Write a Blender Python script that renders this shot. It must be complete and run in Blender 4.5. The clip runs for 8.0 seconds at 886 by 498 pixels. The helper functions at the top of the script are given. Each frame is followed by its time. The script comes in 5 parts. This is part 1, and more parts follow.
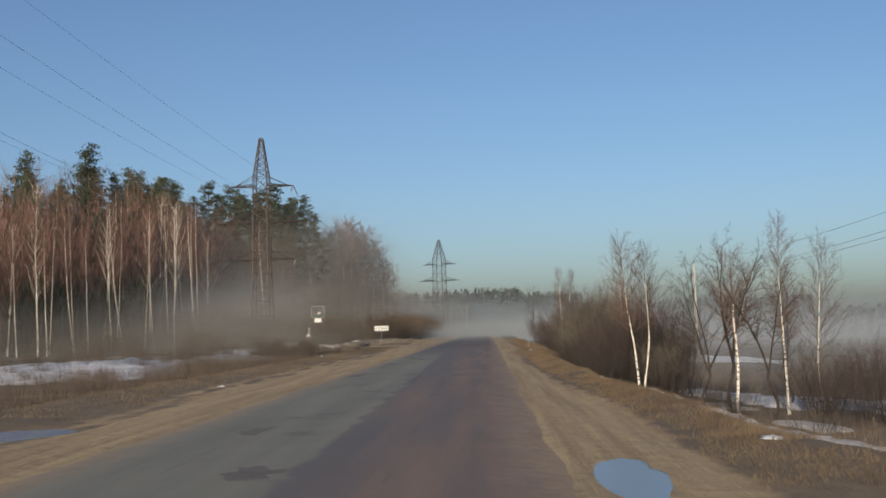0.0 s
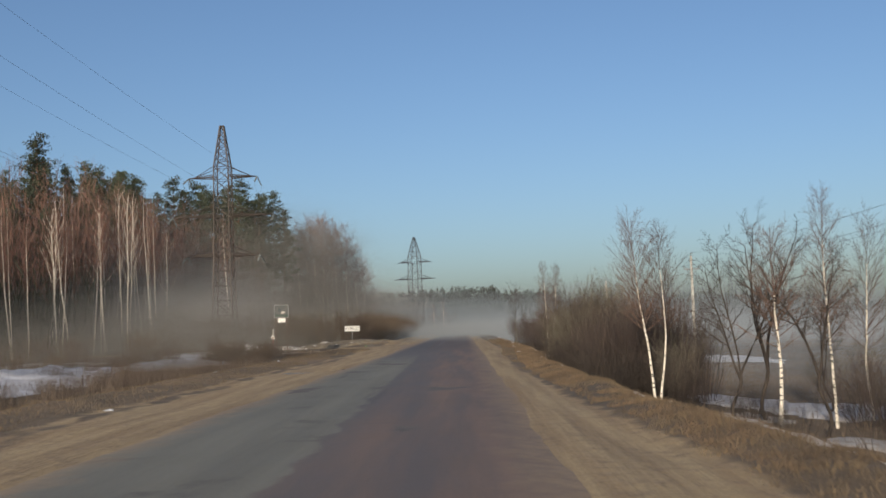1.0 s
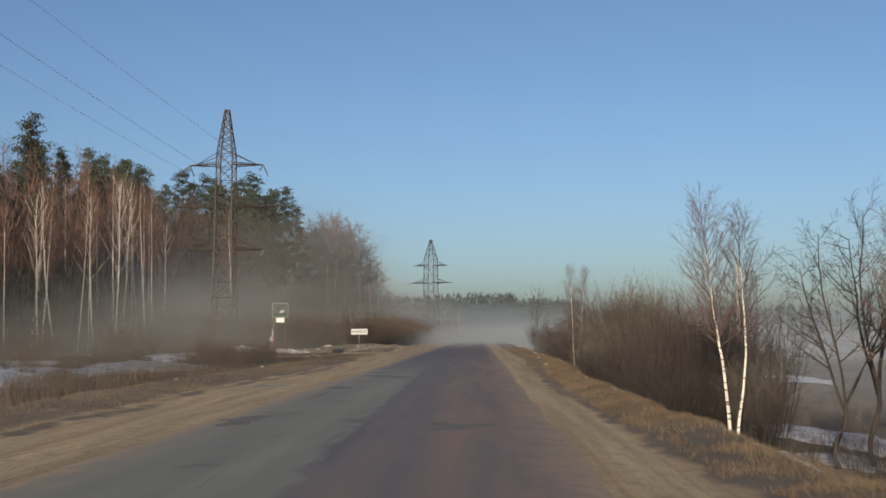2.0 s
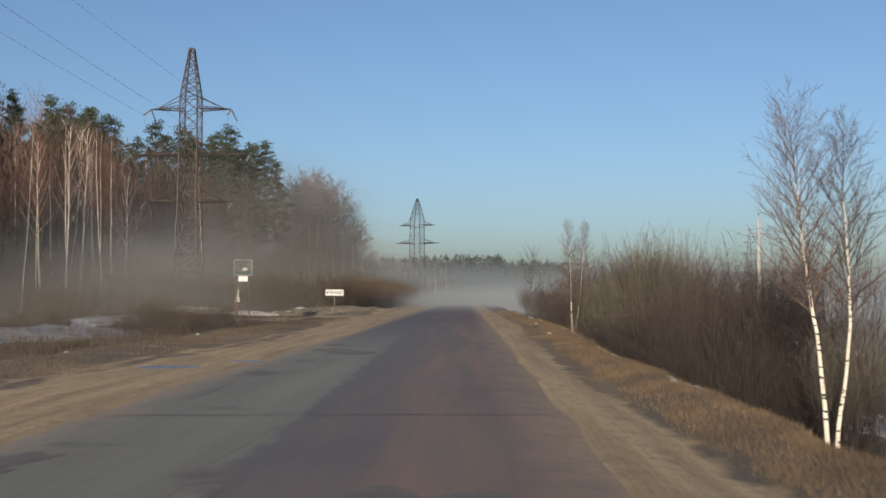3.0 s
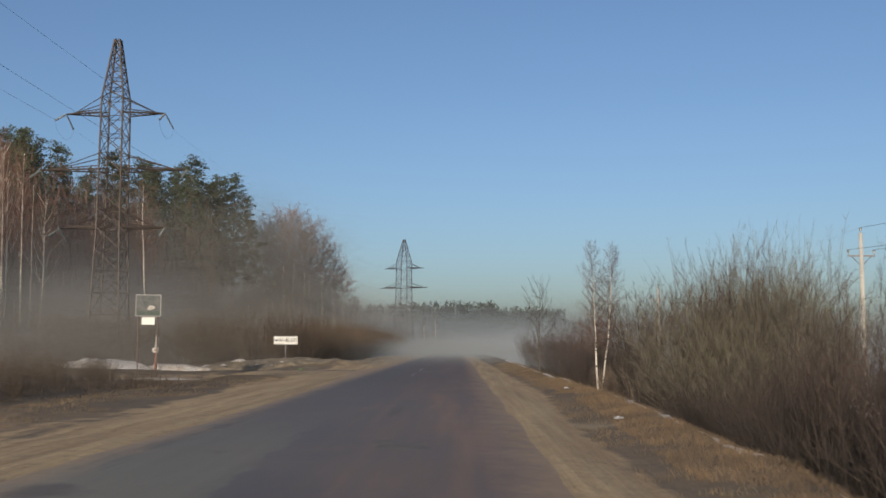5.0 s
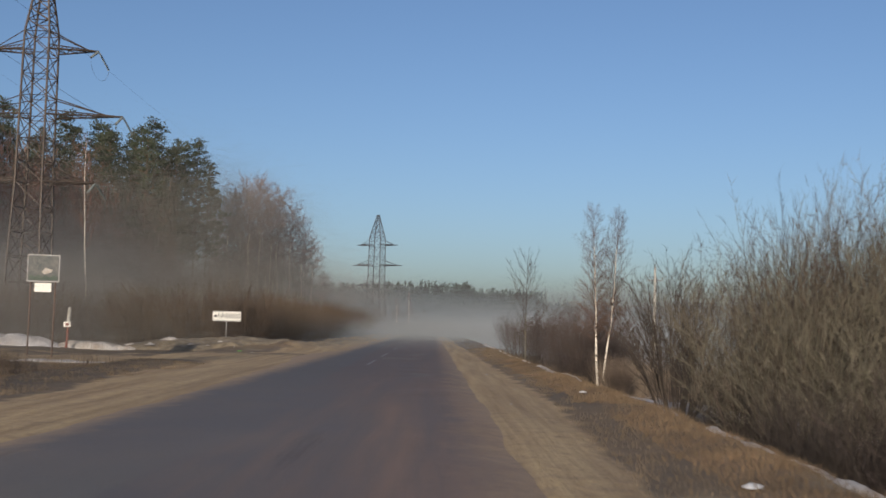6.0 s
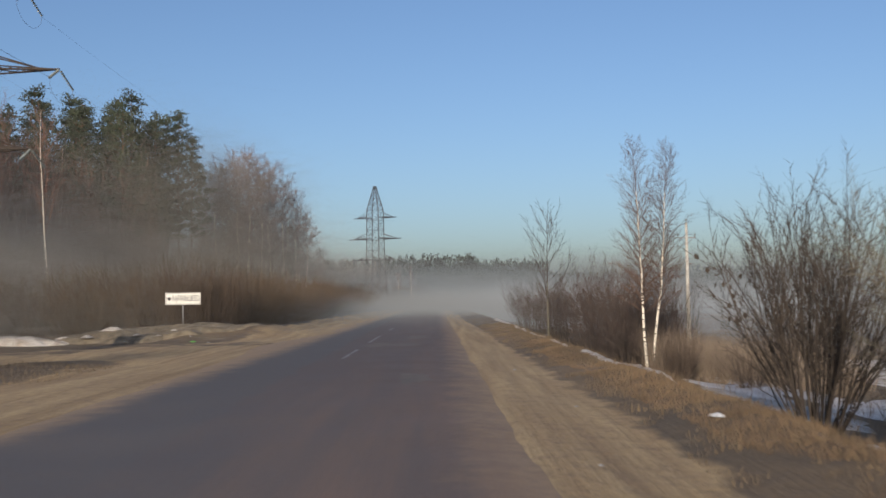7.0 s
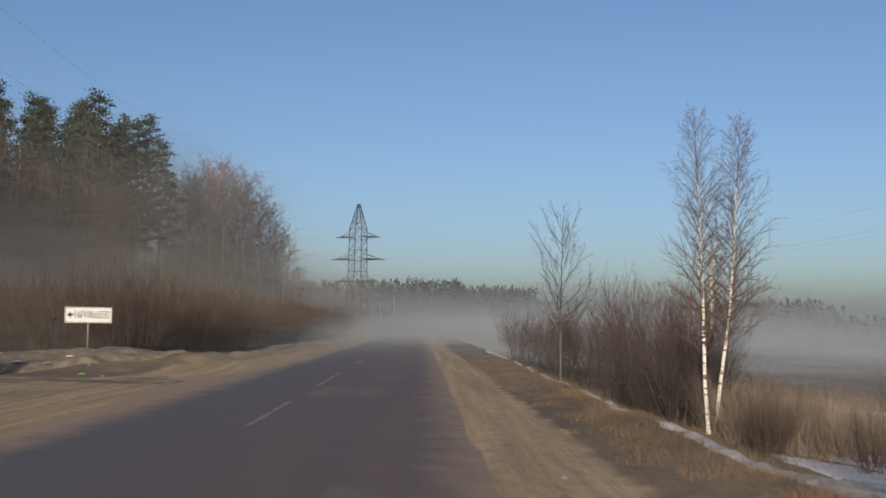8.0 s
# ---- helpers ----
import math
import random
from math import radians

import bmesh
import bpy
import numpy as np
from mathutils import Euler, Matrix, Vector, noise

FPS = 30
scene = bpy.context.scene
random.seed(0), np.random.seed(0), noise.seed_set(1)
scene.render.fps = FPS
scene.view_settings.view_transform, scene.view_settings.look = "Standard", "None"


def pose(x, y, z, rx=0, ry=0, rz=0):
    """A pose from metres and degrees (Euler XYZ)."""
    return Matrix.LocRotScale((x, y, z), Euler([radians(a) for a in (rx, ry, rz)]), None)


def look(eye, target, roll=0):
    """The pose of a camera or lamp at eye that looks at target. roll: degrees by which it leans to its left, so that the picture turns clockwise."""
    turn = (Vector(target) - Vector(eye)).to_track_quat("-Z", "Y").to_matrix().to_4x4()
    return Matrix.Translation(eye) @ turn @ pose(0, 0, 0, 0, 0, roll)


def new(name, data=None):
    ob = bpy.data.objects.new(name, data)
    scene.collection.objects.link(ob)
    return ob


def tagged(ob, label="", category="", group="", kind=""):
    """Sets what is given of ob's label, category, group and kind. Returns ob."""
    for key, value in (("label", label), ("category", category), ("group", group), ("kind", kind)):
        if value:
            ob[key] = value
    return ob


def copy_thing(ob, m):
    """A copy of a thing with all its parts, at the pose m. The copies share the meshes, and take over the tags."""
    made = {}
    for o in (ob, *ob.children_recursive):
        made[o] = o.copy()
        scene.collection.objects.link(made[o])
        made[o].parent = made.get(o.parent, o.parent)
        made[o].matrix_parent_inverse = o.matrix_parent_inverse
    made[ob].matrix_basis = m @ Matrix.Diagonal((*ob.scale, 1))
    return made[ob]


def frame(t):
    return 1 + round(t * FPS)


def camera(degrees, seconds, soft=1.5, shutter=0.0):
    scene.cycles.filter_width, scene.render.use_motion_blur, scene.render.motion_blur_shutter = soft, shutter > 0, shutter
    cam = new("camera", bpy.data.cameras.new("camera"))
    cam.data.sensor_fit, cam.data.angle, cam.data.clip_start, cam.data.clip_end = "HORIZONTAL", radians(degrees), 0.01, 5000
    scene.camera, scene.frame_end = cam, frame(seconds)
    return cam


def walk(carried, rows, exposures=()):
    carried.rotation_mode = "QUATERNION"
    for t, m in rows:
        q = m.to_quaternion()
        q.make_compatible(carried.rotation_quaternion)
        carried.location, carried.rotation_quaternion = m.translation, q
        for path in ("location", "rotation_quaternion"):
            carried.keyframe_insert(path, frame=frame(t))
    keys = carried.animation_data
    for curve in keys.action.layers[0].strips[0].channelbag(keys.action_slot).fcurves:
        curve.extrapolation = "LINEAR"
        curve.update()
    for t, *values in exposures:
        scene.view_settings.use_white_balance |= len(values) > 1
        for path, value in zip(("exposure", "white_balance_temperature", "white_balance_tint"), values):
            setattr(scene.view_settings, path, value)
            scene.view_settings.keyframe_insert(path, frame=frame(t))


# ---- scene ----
# Camera: seconds, x, y, z, yaw to the left, pitch up, roll.
cam = camera(46.0, 8.0, soft=1.6, shutter=0.25)
ROWS = [
    (0.0, 0.000, 0.000, 1.590, 2.36, 4.39, -1.35),
    (0.5, -0.176, 4.388, 1.581, 1.61, 3.52, -1.29),
    (1.0, -0.311, 8.943, 1.569, 1.02, 4.34, -1.85),
    (1.5, -0.408, 13.655, 1.556, 2.12, 4.45, 0.10),
    (1.7, -0.438, 15.582, 1.550, 2.14, 4.71, 0.05),
    (2.8, -0.516, 26.577, 1.517, 1.34, 3.70, -0.30),
    (3.0, -0.517, 28.644, 1.511, 1.32, 2.63, 0.33),
    (3.5, -0.504, 33.893, 1.497, 1.49, 3.49, 1.35),
    (4.0, -0.472, 39.253, 1.487, 1.96, 4.73, 1.10),
    (4.5, -0.425, 44.714, 1.479, 1.46, 5.12, 0.03),
    (4.7, -0.404, 46.925, 1.477, 1.22, 5.33, 0.10),
    (5.8, -0.262, 59.322, 1.480, -0.47, 4.62, 0.75),
    (6.0, -0.235, 61.614, 1.484, -0.45, 4.32, 1.50),
    (6.5, -0.167, 67.387, 1.498, -0.50, 4.57, 0.22),
    (7.0, -0.102, 73.216, 1.519, -0.36, 2.87, -0.88),
    (7.5, -0.046, 79.090, 1.550, -0.98, 4.24, -0.30),
    (8.0, 0.000, 85.000, 1.590, -1.13, 4.28, 0.86),
]


def aim(x, y, z, yaw, pitch, roll):
    yaw, pitch = radians(yaw), radians(pitch)
    ahead = Vector((-math.sin(yaw) * math.cos(pitch), math.cos(yaw) * math.cos(pitch), math.sin(pitch)))
    return look((x, y, z), Vector((x, y, z)) + ahead, roll)


walk(cam, [(t, aim(*row)) for t, *row in ROWS], [(0.0, 0.0, 6300, 12.5), (1.5, 0.0, 6300, 12.5), (3.0, 0.08, 6300, 12.5), (3.5, 0.24, 6300, 12.5), (4.0, 0.18, 6300, 12.5), (4.5, -0.03, 6300, 12.5), (6.0, -0.06, 6250, 15), (7.0, 0.1, 6250, 15), (7.5, 0.08, 6250, 15), (8.0, -0.04, 6250, 15.5)])

# ---- light ----
SUN_TO = Vector((-0.23, -0.97, 0.0)).normalized()
SUN_UP = radians(16.0)
world = bpy.data.worlds.new("sky")
scene.world = world
world.use_nodes = True
wn = world.node_tree.nodes
sky = wn.new("ShaderNodeTexSky")
sky.sky_type = "NISHITA"
sky.sun_disc = False
sky.sun_elevation = SUN_UP
sky.sun_rotation = math.atan2(SUN_TO.x, SUN_TO.y)
sky.air_density, sky.dust_density, sky.ozone_density = 0.95, 1.9, 3.2
wn["Background"].inputs["Strength"].default_value = 0.118
world.node_tree.links.new(sky.outputs[0], wn["Background"].inputs["Color"])
sun = new("sun", bpy.data.lights.new("sun", "SUN"))
sun.data.energy, sun.data.angle, sun.data.color = 4.2, radians(0.8), (1.0, 0.875, 0.70)
sun_dir = Vector((SUN_TO.x * math.cos(SUN_UP), SUN_TO.y * math.cos(SUN_UP), math.sin(SUN_UP)))
sun.matrix_world = look(sun_dir * 60, (0, 0, 0))


# ---- materials ----
def nodes_of(name):
    m = bpy.data.materials.new(name)
    m.use_nodes = True
    nt = m.node_tree
    return m, nt, nt.nodes["Principled BSDF"]


def noise_node(nt, vec, scale, detail=4.0, rough=0.55):
    n = nt.nodes.new("ShaderNodeTexNoise")
    n.inputs["Scale"].default_value = scale
    n.inputs["Detail"].default_value = detail
    n.inputs["Roughness"].default_value = rough
    if vec is not None:
        nt.links.new(vec, n.inputs["Vector"])
    return n.outputs["Fac"]


def ramp(nt, fac, low, high, lo=(0, 0, 0), hi=(1, 1, 1)):
    r = nt.nodes.new("ShaderNodeValToRGB")
    r.color_ramp.elements[0].position, r.color_ramp.elements[1].position = low, high
    r.color_ramp.elements[0].color, r.color_ramp.elements[1].color = (*lo, 1), (*hi, 1)
    nt.links.new(fac, r.inputs[0])
    return r.outputs[0]


def mixed(nt, fac, a, b):
    n = nt.nodes.new("ShaderNodeMix")
    n.data_type = "RGBA"
    for sock, v in ((n.inputs[0], fac), (n.inputs[6], a), (n.inputs[7], b)):
        if isinstance(v, tuple):
            sock.default_value = (*v, 1)
        elif isinstance(v, float):
            sock.default_value = v
        else:
            nt.links.new(v, sock)
    return n.outputs[2]


def calc(nt, op, a, b=0.0, clamp=False):
    n = nt.nodes.new("ShaderNodeMath")
    n.operation, n.use_clamp = op, clamp
    for sock, v in zip(n.inputs, (a, b)):
        if isinstance(v, (int, float)):
            sock.default_value = v
        else:
            nt.links.new(v, sock)
    return n.outputs[0]


def bumped(nt, bsdf, height, strength, distance):
    b = nt.nodes.new("ShaderNodeBump")
    b.inputs["Strength"].default_value, b.inputs["Distance"].default_value = strength, distance
    nt.links.new(height, b.inputs["Height"])
    nt.links.new(b.outputs[0], bsdf.inputs["Normal"])


def coords(nt, kind="Object"):
    return nt.nodes.new("ShaderNodeTexCoord").outputs[kind]


def place(nt):
    return nt.nodes.new("ShaderNodeNewGeometry").outputs["Position"]


def grained(name, a, b, scale=3.0, fine=40.0, rough=0.85, metal=0.0, relief=0.01, vary=0.0, kind="Object"):
    """A surface of two colours in broad stains with a finer grain on top."""
    m, nt, bsdf = nodes_of(name)
    vec = coords(nt, kind)
    broad = noise_node(nt, vec, scale)
    grain = noise_node(nt, vec, fine, 3.0)
    col = mixed(nt, ramp(nt, broad, 0.35, 0.65), a, b)
    dark = nt.nodes.new("ShaderNodeMix")
    dark.data_type, dark.blend_type = "RGBA", "MULTIPLY"
    dark.inputs[0].default_value = 0.5
    nt.links.new(col, dark.inputs[6])
    nt.links.new(ramp(nt, grain, 0.3, 0.65, (0.45, 0.45, 0.45)), dark.inputs[7])
    out = dark.outputs[2]
    if vary:
        info = nt.nodes.new("ShaderNodeObjectInfo")
        hsv = nt.nodes.new("ShaderNodeHueSaturation")
        nt.links.new(out, hsv.inputs["Color"])
        nt.links.new(calc(nt, "ADD", calc(nt, "MULTIPLY", info.outputs["Random"], vary), 1.0 - vary / 2), hsv.inputs["Value"])
        out = hsv.outputs[0]
    nt.links.new(out, bsdf.inputs["Base Color"])
    bsdf.inputs["Roughness"].default_value, bsdf.inputs["Metallic"].default_value = rough, metal
    if relief:
        bumped(nt, bsdf, grain, 0.6, relief)
    return m


def birch_bark():
    m, nt, bsdf = nodes_of("birch_bark")
    vec = coords(nt)
    mp = nt.nodes.new("ShaderNodeMapping")
    mp.inputs["Scale"].default_value = (4, 4, 14)
    nt.links.new(vec, mp.inputs["Vector"])
    marks = noise_node(nt, mp.outputs[0], 1.0, 3.0)
    broad = noise_node(nt, vec, 1.3)
    col = mixed(nt, ramp(nt, broad, 0.35, 0.7), (0.84, 0.77, 0.63), (0.62, 0.54, 0.42))
    col = mixed(nt, ramp(nt, marks, 0.55, 0.62), col, (0.05, 0.042, 0.036))
    nt.links.new(col, bsdf.inputs["Base Color"])
    bsdf.inputs["Roughness"].default_value = 0.75
    bumped(nt, bsdf, marks, 0.5, 0.01)
    return m


def ground_surface():
    """Sand, dry grass, mud and trodden dirt, blended where the surface changes along the verge."""
    m, nt, bsdf = nodes_of("verge_ground")
    pos = place(nt)

    def zone(name, wobble, scale):
        at = nt.nodes.new("ShaderNodeAttribute")
        at.attribute_name = name
        n = calc(nt, "MULTIPLY", calc(nt, "SUBTRACT", noise_node(nt, pos, scale, 6.0), 0.5), wobble)
        return ramp(nt, calc(nt, "ADD", at.outputs["Fac"], n), 0.44, 0.56)

    n1, n2, n3 = noise_node(nt, pos, 0.35), noise_node(nt, pos, 3.0), noise_node(nt, pos, 22.0)
    grass = mixed(nt, ramp(nt, n2, 0.36, 0.62), (0.175, 0.120, 0.066), (0.27, 0.182, 0.096))
    grass = mixed(nt, ramp(nt, n1, 0.45, 0.7), grass, (0.155, 0.112, 0.064))
    broad = noise_node(nt, pos, 0.045, 5.0)
    grass = mixed(nt, ramp(nt, broad, 0.42, 0.6), grass, (0.115, 0.085, 0.052))
    grass = mixed(nt, ramp(nt, noise_node(nt, pos, 0.11, 8.0, 0.65), 0.60, 0.68), grass, (0.30, 0.235, 0.14))
    mp = nt.nodes.new("ShaderNodeMapping")
    mp.inputs["Scale"].default_value = (2.6, 0.10, 1.0)
    nt.links.new(pos, mp.inputs["Vector"])
    ruts = noise_node(nt, mp.outputs[0], 1.0, 5.0)
    sand = mixed(nt, ramp(nt, ruts, 0.36, 0.62), (0.325, 0.218, 0.108), (0.475, 0.340, 0.172))
    sand = mixed(nt, ramp(nt, n2, 0.5, 0.8), sand, (0.26, 0.175, 0.10))
    mud = mixed(nt, ramp(nt, n2, 0.35, 0.65), (0.118, 0.083, 0.050), (0.18, 0.127, 0.076))
    col = mixed(nt, zone("sand", 0.55, 0.9), grass, sand)
    col = mixed(nt, zone("mud", 0.6, 0.8), col, mud)
    fine = nt.nodes.new("ShaderNodeMix")
    fine.data_type, fine.blend_type = "RGBA", "MULTIPLY"
    fine.inputs[0].default_value = 0.6
    nt.links.new(col, fine.inputs[6])
    nt.links.new(ramp(nt, n3, 0.3, 0.65, (0.5, 0.5, 0.5)), fine.inputs[7])
    nt.links.new(fine.outputs[2], bsdf.inputs["Base Color"])
    bsdf.inputs["Roughness"].default_value = 0.95
    bumped(nt, bsdf, calc(nt, "ADD", calc(nt, "MULTIPLY", ruts, 1.5), calc(nt, "ADD", n2, calc(nt, "MULTIPLY", n3, 0.4))), 0.7, 0.06)
    return m


def asphalt_surface():
    """Old grey paving in the oncoming lane and a newer reddish-brown course in the other, patched, with its damp sheen
    put into the colour.
    """
    m, nt, bsdf = nodes_of("worn_asphalt")
    pos = place(nt)
    sep = nt.nodes.new("ShaderNodeSeparateXYZ")
    nt.links.new(pos, sep.inputs[0])
    mp = nt.nodes.new("ShaderNodeMapping")
    mp.inputs["Scale"].default_value = (1.3, 0.07, 1.0)
    nt.links.new(pos, mp.inputs["Vector"])
    streak = noise_node(nt, mp.outputs[0], 1.0, 5.0)
    n1, n2, n3 = noise_node(nt, pos, 0.5), noise_node(nt, pos, 4.0), noise_node(nt, pos, 60.0, 2.0)
    red = mixed(nt, ramp(nt, streak, 0.38, 0.62), (0.165, 0.120, 0.094), (0.245, 0.160, 0.109))
    # greyer tone towards the left: sky reflection on damp paving, as base colour
    sky_sheen = mixed(nt, ramp(nt, n1, 0.4, 0.62), (0.128, 0.114, 0.106), (0.155, 0.133, 0.118))
    tone = calc(nt, "ADD", calc(nt, "MULTIPLY", calc(nt, "ADD", sep.outputs[0], 3.4), 0.16), calc(nt, "MULTIPLY", streak, 0.7))
    red = mixed(nt, ramp(nt, tone, 0.45, 0.85), sky_sheen, red)
    grey = mixed(nt, ramp(nt, streak, 0.35, 0.65), (0.185, 0.170, 0.130), (0.24, 0.223, 0.166))
    grey = mixed(nt, ramp(nt, n1, 0.62, 0.7), grey, (0.13, 0.11, 0.09))
    lane = calc(nt, "ADD", sep.outputs[0], calc(nt, "MULTIPLY", calc(nt, "SUBTRACT", noise_node(nt, pos, 0.8, 5.0), 0.5), 0.7))
    lane = calc(nt, "ADD", lane, calc(nt, "MULTIPLY", sep.outputs[1], 0.012))
    side = ramp(nt, calc(nt, "ADD", lane, 2.6), 0.44, 0.56)
    old = calc(nt, "SUBTRACT", 1.0, side)
    stop = ramp(nt, calc(nt, "ADD", calc(nt, "MULTIPLY", calc(nt, "SUBTRACT", 66.0, sep.outputs[1]), 0.035), 0.5), 0.2, 0.8)
    col = mixed(nt, calc(nt, "MULTIPLY", old, stop, True), red, grey)
    newer = ramp(nt, calc(nt, "MULTIPLY", sep.outputs[1], 0.01), 0.76, 0.96)
    col = mixed(nt, calc(nt, "MULTIPLY", newer, 0.75), col, mixed(nt, side, (0.095, 0.086, 0.080), (0.112, 0.082, 0.068)))
    patch = ramp(nt, noise_node(nt, mp.outputs[0], 0.7, 7.0, 0.7), 0.60, 0.66)
    col = mixed(nt, calc(nt, "MULTIPLY", patch, 0.5), col, (0.095, 0.075, 0.066))
    off = calc(nt, "ABSOLUTE", calc(nt, "ADD", sep.outputs[0], 2.35))
    drift = calc(nt, "MULTIPLY", calc(nt, "SUBTRACT", noise_node(nt, pos, 1.1, 7.0, 0.65), 0.5), 1.5)
    dusty = ramp(nt, calc(nt, "SUBTRACT", calc(nt, "ADD", off, drift), 2.2), 0.12, 0.95)
    col = mixed(nt, calc(nt, "MULTIPLY", dusty, 0.85), col, mixed(nt, ramp(nt, n2, 0.35, 0.65), (0.30, 0.205, 0.120), (0.40, 0.275, 0.155)))
    fine = nt.nodes.new("ShaderNodeMix")
    fine.data_type, fine.blend_type = "RGBA", "MULTIPLY"
    fine.inputs[0].default_value = 0.5
    nt.links.new(col, fine.inputs[6])
    nt.links.new(ramp(nt, n3, 0.3, 0.65, (0.5, 0.5, 0.5)), fine.inputs[7])
    nt.links.new(fine.outputs[2], bsdf.inputs["Base Color"])
    nt.links.new(calc(nt, "ADD", calc(nt, "MULTIPLY", n1, 0.25), 0.68), bsdf.inputs["Roughness"])
    bumped(nt, bsdf, calc(nt, "ADD", n2, n3), 0.5, 0.012)
    return m


def water_surface():
    m, nt, bsdf = nodes_of("puddle_water")
    # pale bluish base colour carries part of the sky's reflection
    bsdf.inputs["Base Color"].default_value = (0.20, 0.215, 0.23, 1)
    bsdf.inputs["Roughness"].default_value = 0.25
    bumped(nt, bsdf, noise_node(nt, coords(nt), 3.0), 0.05, 0.01)
    return m


def mist_surface(name, tone):
    m, nt, bsdf = nodes_of(name)
    nt.nodes.remove(bsdf)
    d, tr = nt.nodes.new("ShaderNodeBsdfDiffuse"), nt.nodes.new("ShaderNodeBsdfTranslucent")
    for n, way in ((d, 1), (tr, -1)):
        even = nt.nodes.new("ShaderNodeCombineXYZ")
        for sock, v in zip(even.inputs, (sun_dir + Vector((0, 0, 0.4))).normalized() * way):
            sock.default_value = v
        nt.links.new(even.outputs[0], n.inputs["Normal"])
        n.inputs["Color"].default_value = (*tone, 1)
    both = nt.nodes.new("ShaderNodeAddShader")
    nt.links.new(d.outputs[0], both.inputs[0])
    nt.links.new(tr.outputs[0], both.inputs[1])
    nt.links.new(both.outputs[0], nt.nodes["Material Output"].inputs["Surface"])
    return m


GROUND, ASPHALT, WATER = ground_surface(), asphalt_surface(), water_surface()
# second tone: the same mist, browner and darker as if in shade
MIST, DIMMED_MIST = mist_surface("mist_droplets", (0.130, 0.147, 0.163)), mist_surface("dimmed_mist_droplets", (0.090, 0.087, 0.079))
# paler tone that makes up for the wood's shade on this mist
SHADE_MIST = mist_surface("lifted_mist_droplets", (0.152, 0.151, 0.148))
ROAD_MIST = mist_surface("road_mist_droplets", (0.112, 0.122, 0.130))
# bluer, darker tone: distance haze put into threads before the far woods
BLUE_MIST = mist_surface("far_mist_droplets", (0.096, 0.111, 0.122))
BIRCH = birch_bark()
TWIG = grained("birch_twigs", (0.095, 0.058, 0.042), (0.16, 0.10, 0.07), 2.0, 20.0, 0.8, relief=0, vary=0.5)
RED_TWIG = grained("red_birch_twigs", (0.150, 0.078, 0.055), (0.225, 0.125, 0.090), 2.0, 20.0, 0.8, relief=0, vary=0.5)
WILLOW = grained("willow_bark", (0.065, 0.046, 0.032), (0.13, 0.092, 0.06), 1.5, 20.0, 0.85, relief=0, vary=0.5)
# grey-lilac twigs of far birches, lightened so the colour carries haze
HAZED_TWIG = grained("hazed_twigs", (0.195, 0.162, 0.155), (0.29, 0.245, 0.235), 1.0, 20.0, 0.8, relief=0, vary=0.3)
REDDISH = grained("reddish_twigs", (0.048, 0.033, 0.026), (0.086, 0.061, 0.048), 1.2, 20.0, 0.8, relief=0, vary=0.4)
OLIVE_TIPS = grained("olive_twigs", (0.110, 0.097, 0.066), (0.185, 0.162, 0.112), 1.2, 20.0, 0.8, relief=0, vary=0.4)
BELT_TWIG = grained("belt_twigs", (0.082, 0.057, 0.034), (0.132, 0.093, 0.056), 1.2, 20.0, 0.85, relief=0, vary=0.3)
POST_BARK = grained("sapling_bark", (0.10, 0.095, 0.065), (0.16, 0.14, 0.10), 2.0, 20.0, 0.85, relief=0.005)
THICKET = grained("thicket_bark", (0.046, 0.033, 0.025), (0.090, 0.063, 0.046), 1.2, 20.0, 0.85, relief=0, vary=0.5)
BRUSH = grained("brush_bark", (0.095, 0.068, 0.050), (0.165, 0.118, 0.086), 0.3, 5.0, 0.9, relief=0)
DARK_BARK = grained("alder_bark", (0.075, 0.058, 0.045), (0.14, 0.105, 0.075), 2.0, 20.0, 0.9, relief=0.01, vary=0.3)
# dark bark; on scrub and willow stems it also stands for shade
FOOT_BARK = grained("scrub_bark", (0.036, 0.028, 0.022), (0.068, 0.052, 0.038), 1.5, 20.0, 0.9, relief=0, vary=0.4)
PINE_BARK = grained("pine_bark", (0.17, 0.085, 0.045), (0.10, 0.065, 0.045), 0.6, 12.0, 0.9, relief=0.02, vary=0.3)
NEEDLES = grained("pine_needles", (0.042, 0.056, 0.032), (0.072, 0.088, 0.046), 0.8, 6.0, 0.8, relief=0, vary=0.5)
FAR_NEEDLES = grained("far_needles", (0.040, 0.046, 0.040), (0.062, 0.068, 0.056), 0.8, 6.0, 0.8, relief=0)
STEEL = grained("weathered_steel", (0.060, 0.048, 0.039), (0.108, 0.084, 0.066), 0.5, 8.0, 0.7, 0.3, relief=0)
# steel of the far pylons, its grey lifted to take in the haze
FAR_STEEL = grained("hazed_steel", (0.075, 0.078, 0.082), (0.115, 0.118, 0.122), 0.5, 8.0, 0.6, 0.3, relief=0)
GLASS_BEADS = grained("insulator_glass", (0.12, 0.14, 0.13), (0.26, 0.28, 0.26), 6.0, 30.0, 0.25, relief=0)
WIRE = grained("aluminium_wire", (0.10, 0.10, 0.11), (0.16, 0.16, 0.17), 0.5, 5.0, 0.6, 0.4, relief=0)
SNOW = grained("old_snow", (0.80, 0.77, 0.73), (0.56, 0.51, 0.45), 1.2, 14.0, 0.7, relief=0.04)
DIRTY_SNOW = grained("dirty_snow", (0.60, 0.56, 0.50), (0.36, 0.30, 0.23), 1.8, 12.0, 0.8, relief=0.05)
DRY_GRASS = grained("dry_grass", (0.175, 0.125, 0.070), (0.10, 0.073, 0.045), 0.7, 9.0, 0.9, relief=0)
